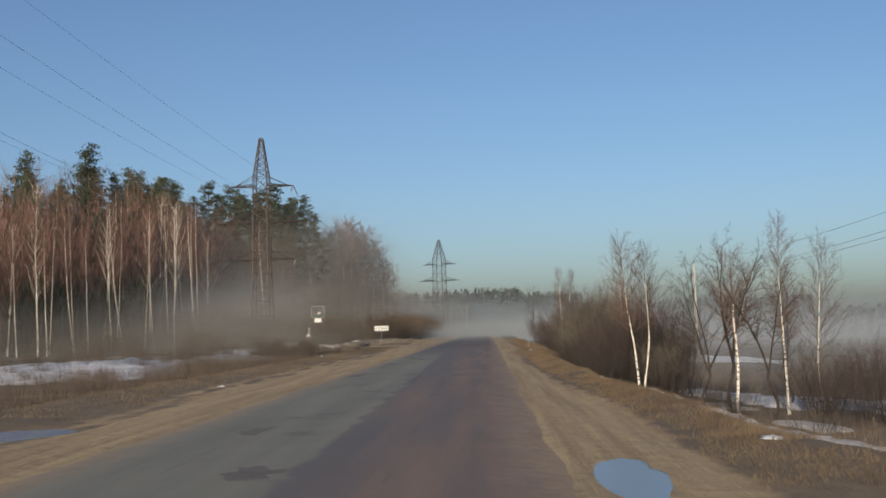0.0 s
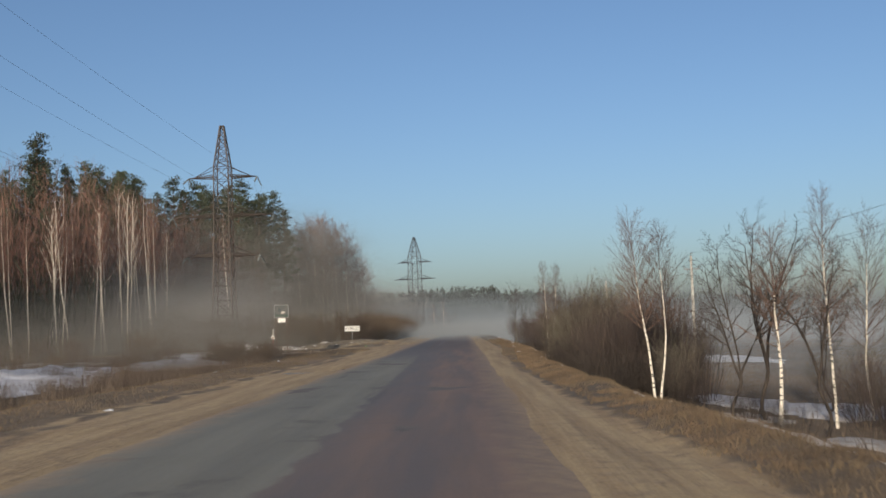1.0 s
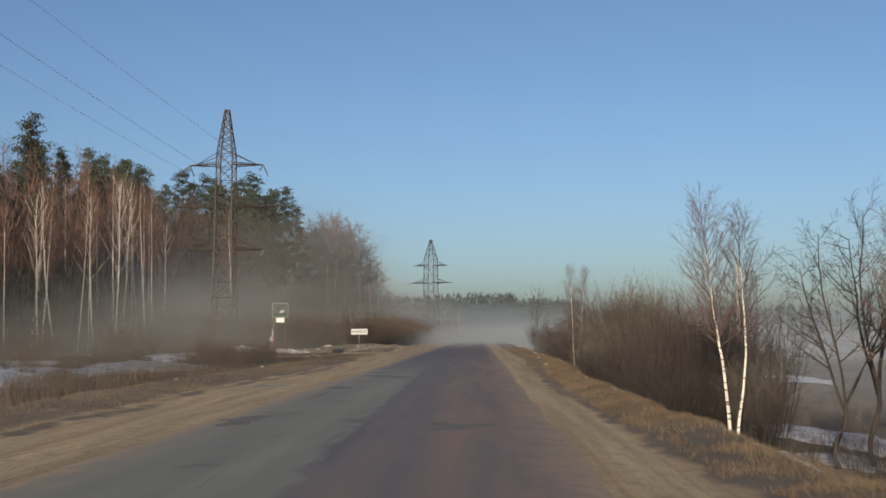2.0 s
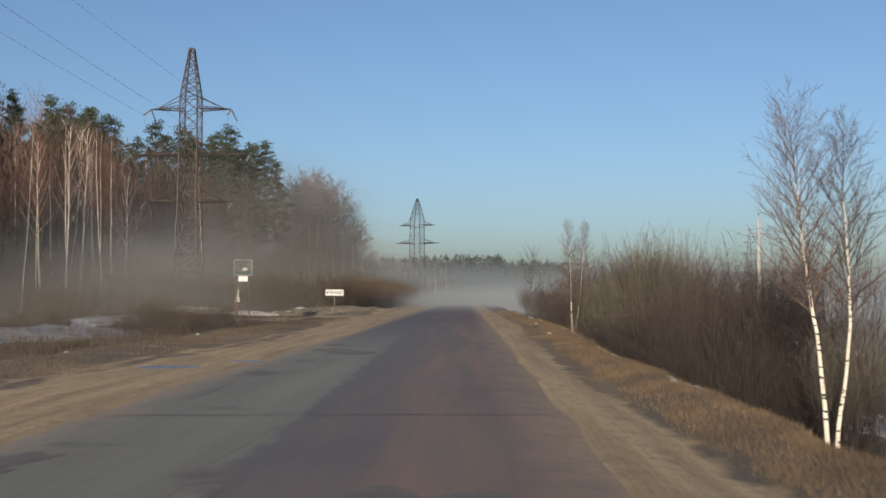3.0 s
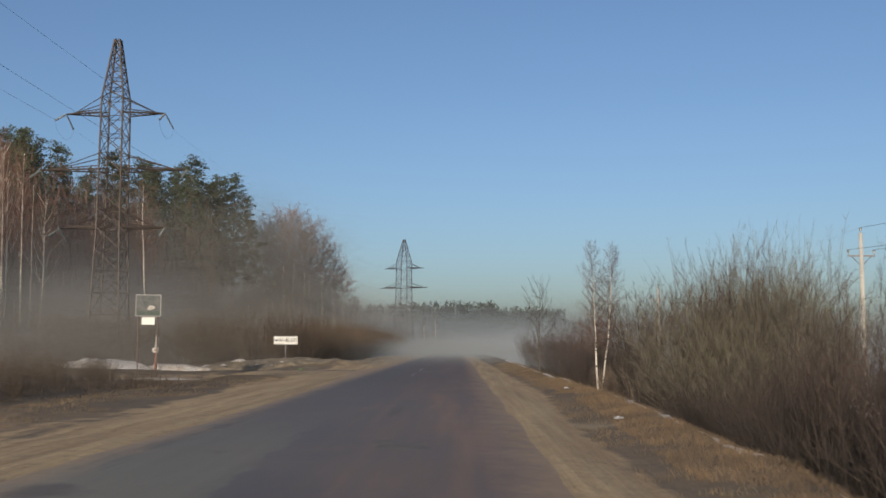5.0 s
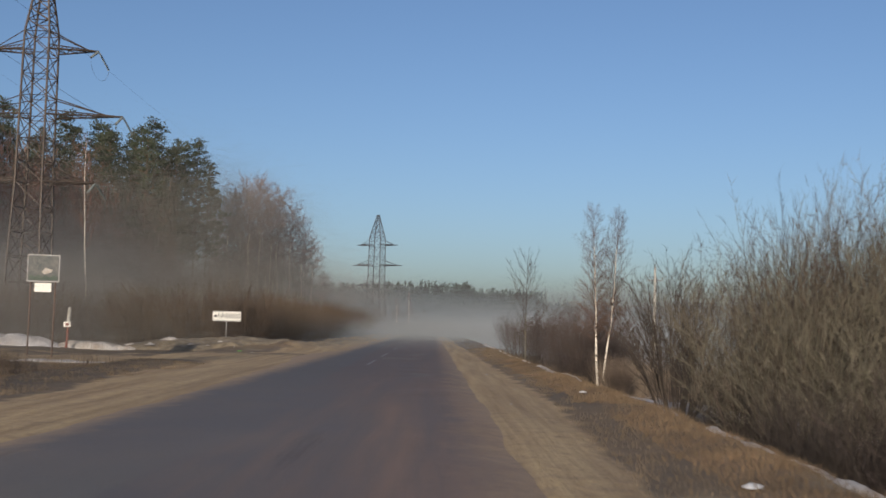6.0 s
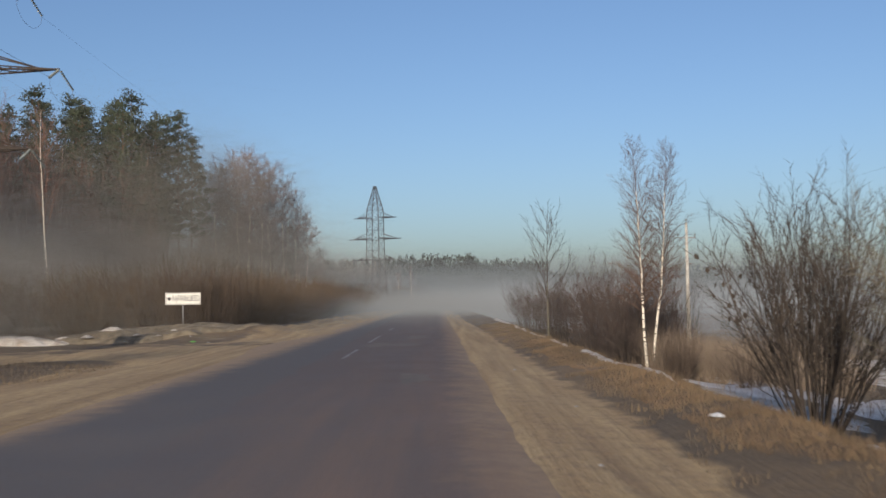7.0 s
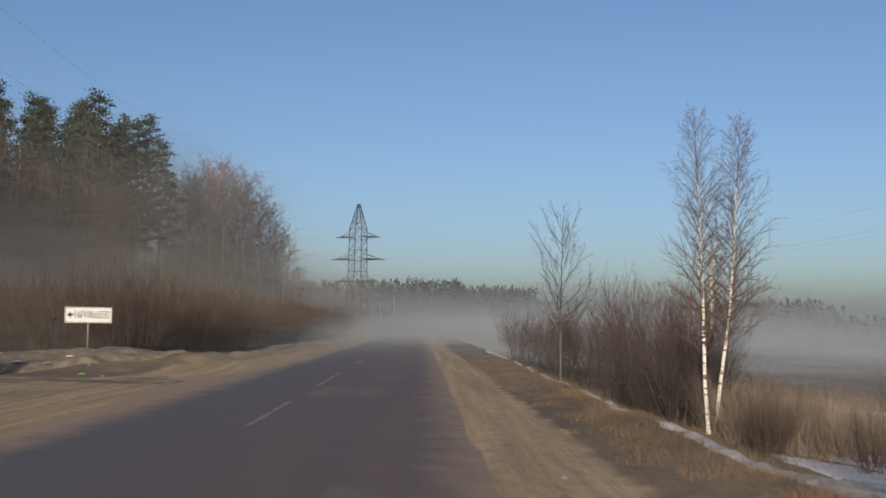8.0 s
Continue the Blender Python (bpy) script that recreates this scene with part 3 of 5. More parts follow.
def bank_birch(name, seed, high, r0, at, bends, reach, limbs, low, label, droop=0.0, wide_deg=50, bark=None, twig=None, white=0.8, kids=(10, 8), dense=2, thin=0.0032, group=""):
    """A slender tree of the bank. bends: rows of height share and sideways shift of the stem. white: the share of the stem that shows its bark."""
    rnd = random.Random(seed)
    root = thing(name, at, label, "tree", group)
    trunk, crown, n = Shell(), Shell(), 20
    pts, radii = [], []
    for i in range(n + 1):
        f = i / n
        shift = (steps_linear(f - 0.04, bends) + steps_linear(f, bends) + steps_linear(f + 0.04, bends)) / 3
        kink = 0.03 * min(1, 4 * f)
        pts.append(Vector((shift + kink * noise.noise((f * 9, seed, 0)), kink * noise.noise((f * 9, 7, seed)) * 2, -0.2 + f * (high + 0.2))))
        radii.append(max(0.005, r0 * (1.3 if i == 0 else 1) * (1 - 0.95 * f)))
    cut = round(white * n)
    trunk.tube(pts[:cut + 1], radii[:cut + 1], 8)
    crown.tube(pts[cut:], radii[cut:], 5)
    for k in range(limbs):
        g = (k + rnd.random() * 0.9) / limbs
        f = low + (0.98 - low) * g
        i = min(n - 1, int(f * n))
        p = pts[i].lerp(pts[i + 1], f * n - i)
        t = k * 2.4 + rnd.uniform(-0.6, 0.6)
        a = radians(wide_deg * (1.12 - 0.5 * g) * rnd.uniform(0.75, 1.2))
        d = Vector((math.cos(t) * math.sin(a), math.sin(t) * math.sin(a), math.cos(a)))
        size = reach * (0.62 + 0.75 * math.sin(math.pi * (0.15 + 0.55 * g))) * (1 - 0.62 * g) * rnd.uniform(0.7, 1.25)
        twigged(rnd, p, d, size, max(1.9 * thin, min(5.6 * thin, radii[i] * 0.5)), dense, crown, crown, 0.05 - droop, 0.11, kids, 36, 0.42, 0.16, thin)
    part("trunk", trunk, bark or BIRCH, root, "" if bark else "white birch bark with dark marks", True)
    part("crown", crown, twig or TWIG, root)
    return root


def willow(name, seed, high, stems, wide, bark, tips, at, label, group, r=0.013, fan=13, kids=(7, 7), bend=0.08, apart=26, shrink=0.36, start=0.36, thin=0.0036):
    """A leafless shrub of many slender upright stems; darker bark and paler tips put shade below and sun above into the
    colour.
    """
    rnd = random.Random(seed)
    root = thing(name, at, label, "shrub", group)
    stem, crown = Shell(), Shell()
    for k in range(stems):
        t, rad = rnd.uniform(0, 2 * math.pi), wide * math.sqrt(rnd.random())
        a = radians(fan * rnd.uniform(0.15, 1.35))
        d = Vector((math.cos(t) * math.sin(a), math.sin(t) * math.sin(a), math.cos(a)))
        twigged(rnd, Vector((rad * 0.5 * math.cos(t), rad * 0.5 * math.sin(t), -0.15)), d, high * rnd.uniform(0.55, 1.0) ** 0.8, r * rnd.uniform(0.6, 1.15), 2, stem, crown, 0.06, bend, kids, apart, shrink, start, thin)
    part("stem", stem, bark, root)
    part("crown", crown, tips, root)
    return root


def crooked_tree(name, seed, high, r0, at, label, forks=3):
    """A dark tree with a winding trunk that forks low and carries a round crown."""
    rnd = random.Random(seed)
    root = thing(name, at, label, "tree")
    wood, crown = Shell(), Shell()
    n, fork = 7, high * rnd.uniform(0.24, 0.32)
    sway, turn = rnd.uniform(0.16, 0.26), rnd.uniform(-0.5, 0.5) + math.pi * rnd.choice((0, 1))
    pts = []
    for i in range(n + 1):
        f = i / n
        w = sway * math.sin(5.2 * f) * min(1, 3 * f)
        pts.append(Vector((w * math.cos(turn), w * math.sin(turn), -0.25 + f * (fork + 0.25))))
    wood.tube(pts, [r0 * (1.35 if i == 0 else 1.0 - 0.22 * i / n) for i in range(n + 1)], 8)
    for k in range(forks):
        t = turn + math.pi + 2 * math.pi * k / forks + rnd.uniform(-0.4, 0.4)
        a = radians(rnd.uniform(8, 22))
        d = Vector((math.cos(t) * math.sin(a), math.sin(t) * math.sin(a), math.cos(a)))
        twigged(rnd, pts[-1 - k % 2], d, (high - fork) * rnd.uniform(0.86, 1.08), r0 * (0.74 - 0.10 * k), 3, wood, crown, 0.07, 0.15, (15, 10, 8), 50, 0.36, 0.24, 0.0042)
    part("trunk", wood, FOOT_BARK, root, smooth=True)
    part("crown", crown, FOOT_BARK, root)
    return root


def pine_tree(name, seed, high, r0, label, bare=0.5, wide=0.13):
    rnd = random.Random(seed)
    root = thing(name, (0, 0, 0), label, "tree", "trees of the roadside wood")
    trunk, crown = Shell(), Shell()
    n = 8
    pts = [Vector((0.01 * high * noise.noise((i * 0.4, seed, 0)), 0.01 * high * noise.noise((i * 0.4, 3, seed)), high * i / n - (0.2 if i == 0 else 0))) for i in range(n + 1)]
    trunk.tube(pts, [r0 * (1 - 0.88 * i / n) for i in range(n + 1)], 7)
    for k in range(46):
        f = bare + (1.0 - bare) * (k + rnd.random()) / 46
        i = min(n - 1, int(f * n))
        p = pts[i].lerp(pts[i + 1], min(1, f * n - i))
        g = (f - bare) / (1 - bare)
        t = k * 2.4 + rnd.uniform(-0.6, 0.6)
        size = high * wide * (0.55 + 0.75 * math.sin(math.pi * min(1, 0.15 + 0.85 * g))) * (1.15 - 0.75 * g) * rnd.uniform(0.6, 1.25)
        d = Vector((math.cos(t), math.sin(t), rnd.uniform(0.0, 0.35) + 0.4 * g)).normalized()
        end = p + d * size
        trunk.tube([p, p.lerp(end, 0.5) + Vector((0, 0, -0.04 * size)), end], [0.07, 0.05, 0.02], 3)
        for c in range(4 + int(1.3 * size)):
            w = rnd.uniform(0.35, 1.05)
            q = p.lerp(end, w) + Vector((rnd.gauss(0, 0.34), rnd.gauss(0, 0.34), rnd.gauss(0.12, 0.15)))
            for s in range(17):
                o = Vector((rnd.gauss(0, 0.38), rnd.gauss(0, 0.38), rnd.gauss(0, 0.13)))
                way = Vector((rnd.gauss(0, 1), rnd.gauss(0, 1), rnd.gauss(0.4, 0.7))).normalized()
                side = way.orthogonal().normalized()
                side.rotate(Matrix.Rotation(rnd.uniform(0, 6.3), 3, way))
                L = rnd.uniform(0.24, 0.52)
                crown.tri(q + o, q + o + way * L + side * 0.10, q + o + way * L - side * 0.10)
    part("trunk", trunk, PINE_BARK, root, "reddish flaking pine bark", True)
    part("crown", crown, NEEDLES, root, "dark green needle clumps")
    return root


def blades(name, count, pick, lo, hi, width, material, label, category):
    """Loose upright blades, each one bent triangle, where pick() puts them."""
    xy = np.array([pick() for _ in range(count)])
    z = np.array([height(x, y) for x, y in xy])
    h = rng.uniform(lo, hi, count) * rng.uniform(0.6, 1.0, count)
    t = rng.uniform(0, 2 * math.pi, count)
    w = width * rng.uniform(0.6, 1.3, count)
    lean = rng.normal(0, 0.35, (count, 2)) * h[:, None]
    base = np.c_[xy, z - 0.02]
    off = np.c_[np.cos(t) * w, np.sin(t) * w, np.zeros(count)]
    v = np.stack([base - off, base + off, np.c_[xy + lean, z + h]], 1).reshape(-1, 3)
    ob = new(name, mesh_from_arrays(name, v, np.arange(3 * count).reshape(-1, 3), material))
    return tagged(ob, label, category, kind="stuff")


# ---- masts, poles and signs ----
def lattice_tower(name, at, turn, high, arms, waist, material, label, group, strings=True, r=0.085):
    """A four-legged lattice mast with three pairs of crossarms. arms: heights and half-widths. waist: rows of height and half-width of the body."""
    root = thing(name, at, label, "pylon", group, turn)

    def half(z):
        return steps_linear(z, waist)

    levels = [waist[0][0]]
    for (low, wide), (top, narrow) in zip(waist, waist[1:]):
        panels = max(1, round((top - low) / max(0.9, 0.8 * (wide + narrow))))
        levels += [low + (top - low) * (k + 1) / panels for k in range(panels)]
    corners = ((-1, -1), (1, -1), (1, 1), (-1, 1))

    def corner(c, z):
        h = half(z)
        return Vector((c[0] * h, c[1] * h, z))

    for c in corners:
        s = Shell()
        s.tube([corner(c, z) for z in levels], [r] * len(levels), 4, True)
        part("leg", s, material, root)
    for k in range(4):
        a, b = corners[k], corners[(k + 1) % 4]
        for z0, z1 in zip(levels, levels[1:]):
            for p, q in ((corner(a, z0), corner(b, z1)), (corner(b, z0), corner(a, z1)), (corner(a, z1), corner(b, z1))):
                s = Shell()
                s.bar(p, q, r * 0.45, 3)
                part("brace", s, material, root)
    tips = []
    for z, reach in arms:
        for side in (-1, 1):
            s = Shell()
            tip = Vector((side * reach, 0, z + 0.05))
            h = half(z)
            top = z + 1.35
            hang = Vector((side * (h + 0.78 * (reach - h)), 0, z + 0.12))
            for fy in (-1, 1):
                root_low = Vector((side * h, fy * h, z))
                s.bar(root_low, tip, r * 0.75, 4)
                s.bar(Vector((side * half(top), fy * half(top), top)), hang, r * 0.5, 4)
                upper = Vector((side * h, fy * h * 0.8, z + 0.34))
                s.bar(upper, tip, r * 0.5, 4)
                for q in (0.0, 0.2, 0.4, 0.6):
                    s.bar(root_low.lerp(tip, q), upper.lerp(tip, q + 0.1), r * 0.35, 3)
                    s.bar(upper.lerp(tip, q + 0.1), root_low.lerp(tip, q + 0.2), r * 0.35, 3)
            for q in (0.0, 0.25, 0.5, 0.75):
                a, b = Vector((side * h, -h, z)).lerp(tip, q), Vector((side * h, h, z)).lerp(tip, q + 0.25)
                s.bar(a, b, r * 0.4, 3)
            arm = part("crossarm", s, material, root)
            tips.append(tip)
            if strings:
                for fy in (-1, 1):
                    b = Shell()
                    start, end = tip + Vector((0, fy * 0.15, -0.08)), tip + Vector((0.12 * side, fy * 1.9, -0.95))
                    n = 27
                    pts = [start.lerp(end, i / (n - 1)) for i in range(n)]
                    b.tube(pts, [0.10 if i % 3 == 1 else 0.03 for i in range(n)], 6)
                    part("insulator_string", b, GLASS_BEADS, arm, "string of glass disc insulators")
                loop = Shell()
                loop.tube([tip + Vector((0.12 * side, 1.9 * math.cos(u), -0.95 - 1.2 * math.sin(u))) for u in np.linspace(0, math.pi, 11)], [0.010] * 11, 4)
                part("jumper_loop", loop, WIRE, arm)
    for c in corners:
        foot = Shell()
        p = corner(c, waist[0][0])
        foot.box((p.x - 0.35, p.y - 0.35, -0.5), (p.x + 0.35, p.y + 0.35, waist[0][0] + 0.05))
        part("footing", foot, CONCRETE, root, "concrete footing")
    return root, [root.matrix_basis @ t for t in tips], root.matrix_basis @ Vector((0, 0, high))


def steps_linear(v, knots):
    for (a, za), (b, zb) in zip(knots, knots[1:]):
        if v <= b:
            return za + (zb - za) * max(0.0, (v - a) / (b - a))
    return knots[-1][1]


def cable(name, a, b, sag, r, label):
    a, b = Vector(a), Vector(b)
    s, n = Shell(), 36
    s.tube([a.lerp(b, i / n) - Vector((0, 0, sag * 4 * (i / n) * (1 - i / n))) for i in range(n + 1)], [r] * (n + 1), 4)
    ob = new(name, s.mesh(name, WIRE, True))
    return tagged(ob, label, "cable", "overhead wires")


def concrete_pole(at, high, turn):
    root = thing("utility_pole", at, "pale concrete utility pole with a steel crossarm and insulators", "pole", "poles of the low line", turn)
    s = Shell()
    s.tube([Vector((0, 0, -0.4)), Vector((0, 0, high * 0.5)), Vector((0, 0, high))], [0.17, 0.14, 0.10], 8, True)
    part("shaft", s, CONCRETE, root, smooth=True)
    a = Shell()
    a.box((-0.72, -0.04, high - 1.25), (0.72, 0.04, high - 1.17))
    a.bar((-0.55, 0, high - 1.2), (0, 0, high - 1.75), 0.02)
    a.bar((0.55, 0, high - 1.2), (0, 0, high - 1.75), 0.02)
    part("crossarm", a, POST_STEEL, root)
    tops = []
    for p in ((-0.68, high - 1.17), (0.68, high - 1.17), (0.0, high)):
        i = Shell()
        i.tube([Vector((p[0], 0, p[1] + q)) for q in (0, 0.12, 0.13, 0.2, 0.21, 0.27, 0.30)], [0.02, 0.02, 0.07, 0.06, 0.085, 0.06, 0.02], 8, True)
        part("insulator", i, GLASS_BEADS, root)
        tops.append(root.matrix_basis @ Vector((p[0], 0, p[1] + 0.28)))
    return tops


# ---- setting ----
build_ground()
build_road()
for cx, cy, rx, ry, thick, mat, seed in (
    (-21.2, 54.0, 6.2, 14.5, 0.34, SNOW, 1.1), (-18.2, 74, 3.0, 6.0, 0.3, DIRTY_SNOW, 1.6), (-28, 56, 6.5, 6.0, 0.22, DIRTY_SNOW, 2.3), (-25.5, 52, 4.6, 6.0, 0.18, DIRTY_SNOW, 2.9),
    (-21.8, 92, 3.4, 6.5, 0.3, SNOW, 3.7), (-28, 78, 4.0, 5.0, 0.14, DIRTY_SNOW, 3.1), (-19.5, 103, 2.2, 0.9, 0.10, DIRTY_SNOW, 5.9),
    (-24.5, 121.5, 3.2, 1.2, 0.55, SNOW, 6.4), (-19.6, 122.3, 2.8, 0.7, 0.36, DIRTY_SNOW, 7.4), (-15.6, 104.5, 2.2, 0.7, 0.07, DIRTY_SNOW, 5.2),
    (13.2, 44, 1.3, 2.6, 0.1, DIRTY_SNOW, 8.8), (17, 58, 3.4, 5.0, 0.14, SNOW, 9.2), (11.6, 53, 1.6, 2.6, 0.1, DIRTY_SNOW, 9.7), (13.5, 64, 2.6, 5.0, 0.12, SNOW, 9.9),
    (21, 52, 4.0, 5.0, 0.12, SNOW, 10.6), (15, 104, 3.4, 8.0, 0.12, SNOW, 11.3), (4.5, 104, 0.26, 5.0, 0.08, DIRTY_SNOW, 16.3), (7.0, 97.5, 1.1, 2.6, 0.08, DIRTY_SNOW, 17.7),
    (26, 125, 9.0, 16.0, 0.14, SNOW, 12.9), (8.8, 101.5, 2.2, 5.0, 0.16, DIRTY_SNOW, 13.2), (6.4, 21, 1.0, 3.2, 0.10, DIRTY_SNOW, 14.2), (12.8, 114, 2.6, 7.0, 0.1, SNOW, 15.1), (9.6, 107.5, 1.5, 4.2, 0.08, SNOW, 18.4),
):
    blob("snow_patch", cx, cy, rx, ry, thick, mat, "patch of old grainy snow melting on brown ground", "snow", seed)
for cx, cy, rx, ry, thick, seed in ((-14.4, 123.4, 4.2, 1.6, 0.30, 21.3), (-10.9, 124.6, 1.9, 1.2, 0.16, 22.8)):
    blob("dirt_mound", cx, cy, rx, ry, thick, HEAP, "mound of crumbly brown earth pushed up beside the side road", "mound", seed)


def snow_ridge(y0, y1, wide, seed):
    """A thin broken line of old snow on the crest of the bank."""
    v, f, n, across = [], [], int((y1 - y0) / 0.22), (-1.0, -0.6, 0.0, 0.6, 1.0)
    for i in range(n + 1):
        y = y0 + (y1 - y0) * i / n
        taper = min(1.0, 6 * i / n, 6 * (n - i) / n)
        w = taper * max(0.015, wide * (1 + 0.9 * wave(1.0, y, 0.5, seed) + 0.6 * wave(4.0, y, 1.7, seed)))
        cx = bank_edge(y) + 0.06 + 0.16 * wave(2.0, y, 0.45, seed) + 0.06 * wave(7.0, y, 2.0, seed)
        for u in across:
            x = cx + u * w
            v.append((x, y, height(x, y) - 0.02 + (0.022 + 0.28 * w) * (1 - u * u) * (1 + 0.5 * wave(x, y, 3.0, seed))))
    for i in range(n):
        for k in range(4):
            p = i * 5 + k
            f.append((p, p + 1, p + 6, p + 5))
    ob = new("snow_ridge", mesh_from_arrays("snow_ridge", np.array(v), np.array(f), DIRTY_SNOW, True))
    tagged(ob, "thin ridge of dirty snow along the edge of the bank", "snow", "snow along the bank")


for y0, y1, wide, seed in ((8, 20, 0.17, 1.7), (20.5, 27, 0.10, 2.9), (28, 34, 0.08, 3.3), (45, 49, 0.10, 4.1), (54, 61, 0.12, 4.6), (63, 69, 0.10, 5.2), (70, 79, 0.13, 6.8), (79.5, 84, 0.09, 7.1), (91, 103, 0.17, 8.4), (103.5, 112, 0.15, 9.9), (112.5, 121, 0.13, 9.1), (122, 133, 0.15, 10.4), (134, 156, 0.22, 11.8)):
    snow_ridge(y0, y1, wide, seed)
for (px, py, rx, ry), seed in zip(PUDDLES, (1.0, 2.0, 4.0, 5.0)):
    rim = sorted(height(px + rx * math.cos(a), py + ry * math.sin(a)) for a in np.linspace(0, 6.28, 16))
    blob("puddle", px, py, rx * 1.15, ry * 1.15, 0.0, WATER, "shallow puddle on the sandy verge, sky reflection put into its pale colour", "puddle", seed, on=rim[3] - 0.018, crest=0)

# ---- power line ----
WAIST = [(0.3, 1.35), (11.4, 1.0), (22.6, 0.92), (27.9, 0.22)]
ARMS = [(11.4, 4.6), (16.4, 6.4), (21.3, 4.35)]
tower_a, tips_a, top_a = lattice_tower("transmission_tower", (-30.0, 138.5, 0.0), -2, 27.9, ARMS, WAIST, STEEL, "rusty steel lattice pylon with three pairs of crossarms", "pylons")
tower_b, tips_b, top_b = lattice_tower("transmission_tower", (-14.4, 318, 0.0), -22, 28.8, [(11.4, 5.4), (16.3, 6.7), (21.3, 5.5)], [(0.3, 2.1), (11.4, 1.6), (23.2, 1.45), (28.8, 0.2)], FAR_STEEL, "grey steel lattice pylon far down the road in mist", "pylons", False, 0.10)
tower_c, tips_c, top_c = lattice_tower("transmission_tower", (-42.0, -30, 0.0), 0, 41.9, [(25.4, 4.6), (30.4, 6.4), (35.3, 4.35)], [(0.3, 2.6), (19.0, 1.5), (25.4, 1.08), (36.6, 0.94), (41.9, 0.24)], STEEL, "tall rusty steel lattice pylon with three pairs of crossarms", "pylons")
for i in range(6):
    side = Vector((0.12 * (-1 if i % 2 == 0 else 1), 0, -0.95))
    cable("power_cable", tips_a[i] + side + Vector((0, 1.9, 0)), tips_b[i] + side + Vector((0, -1.9, 0)), 4.0, 0.006, "thin high-voltage cable sagging between pylons")
    cable("power_cable", tips_c[i] + side + Vector((0, 1.9, 0)), tips_a[i] + side + Vector((0, -1.9, 0)), 2.0, 0.011, "thin high-voltage cable sagging between pylons")
lattice_tower("transmission_tower", (98.0, 395, -3.0), -14, 27.0, [(20.0, 3.1), (24.0, 2.1)], [(0.3, 1.3), (12.0, 0.75), (24.4, 0.5), (27.0, 0.12)], FAR_STEEL, "slim grey lattice pylon far across the misty field", "pylons", False, 0.07)

pole_tops = []
for x, y in ((22.5, 3), (21.6, 54), (20.7, 105), (19.8, 156)):
    pole_tops.append(concrete_pole((x, y, height(x, y)), 9.9, 2))
for a, b in zip(pole_tops, pole_tops[1:]):
    for p, q in zip(a, b):
        cable("telephone_wire", p, q, 0.5, 0.010 if p.y < 90 else 0.0025, "thin wire strung between concrete poles")


# ---- signs ----
def place_sign():
    x0, y0, z0 = -12.8, 125.5, height(-12.8, 125.5)
    root = thing("direction_sign", (x0, y0, z0), "white direction sign with black lettering on a single steel post", "road sign", "", 17)
    low, high, w = 1.55 - z0, 2.15 - z0, 0.86
    s = Shell()
    s.tube([Vector((0, 0.05, -0.3)), Vector((0, 0.05, high - 0.05))], [0.035, 0.035], 8, True)
    part("post", s, POST_STEEL, root, smooth=True)
    s = Shell()
    s.box((-w, -0.012, low), (w, 0.012, high))
    panel = part("panel", s, SIGN_WHITE, root, "white enamelled sign panel")
    s = Shell()
    e = 0.018
    for lo, hi in (((-w + 0.02, low + 0.02), (w - 0.02, low + 0.02 + e)), ((-w + 0.02, high - 0.02 - e), (w - 0.02, high - 0.02)), ((-w + 0.02, low + 0.02 + e), (-w + 0.02 + e, high - 0.02 - e)), ((w - 0.02 - e, low + 0.02 + e), (w - 0.02, high - 0.02 - e))):
        s.box((lo[0], -0.018, lo[1]), (hi[0], -0.0125, hi[1]))
    part("border", s, SIGN_BLACK, panel, "thin black border")
    s = Shell()
    mid = (low + high) / 2
    s.v = [Vector((-w + 0.08, -0.018, mid)), Vector((-w + 0.22, -0.018, mid - 0.12)), Vector((-w + 0.22, -0.018, mid - 0.035)), Vector((-w + 0.30, -0.018, mid - 0.035)), Vector((-w + 0.30, -0.018, mid + 0.035)), Vector((-w + 0.22, -0.018, mid + 0.035)), Vector((-w + 0.22, -0.018, mid + 0.12))]
    s.f = [(0, 1, 6), (1, 2, 5, 6), (2, 3, 4, 5)]
    part("arrow", s, SIGN_BLACK, panel, "black arrow")
    txt = bpy.data.curves.new("lettering", "FONT")
    txt.body = "КАРАМЫШЕВО"
    txt.size, txt.align_x, txt.align_y, txt.extrude = 0.40, "LEFT", "CENTER", 0.002
    tmp = new("lettering_curve", txt)
    bpy.context.view_layer.update()
    me = bpy.data.meshes.new_from_object(tmp.evaluated_get(bpy.context.evaluated_depsgraph_get()))
    bpy.data.objects.remove(tmp)
    xs = [v.co.x for v in me.vertices]
    fit_x = (2 * w - 0.34 - 0.08) / (max(xs) - min(xs))
    for v in me.vertices:
        v.co = Vector((-w + 0.34 + (v.co.x - min(xs)) * fit_x, -0.0165 - v.co.z, mid + v.co.y))
    me.materials.clear()
    me.materials.append(SIGN_BLACK)
    ob = new("lettering", me)
    ob.parent = panel


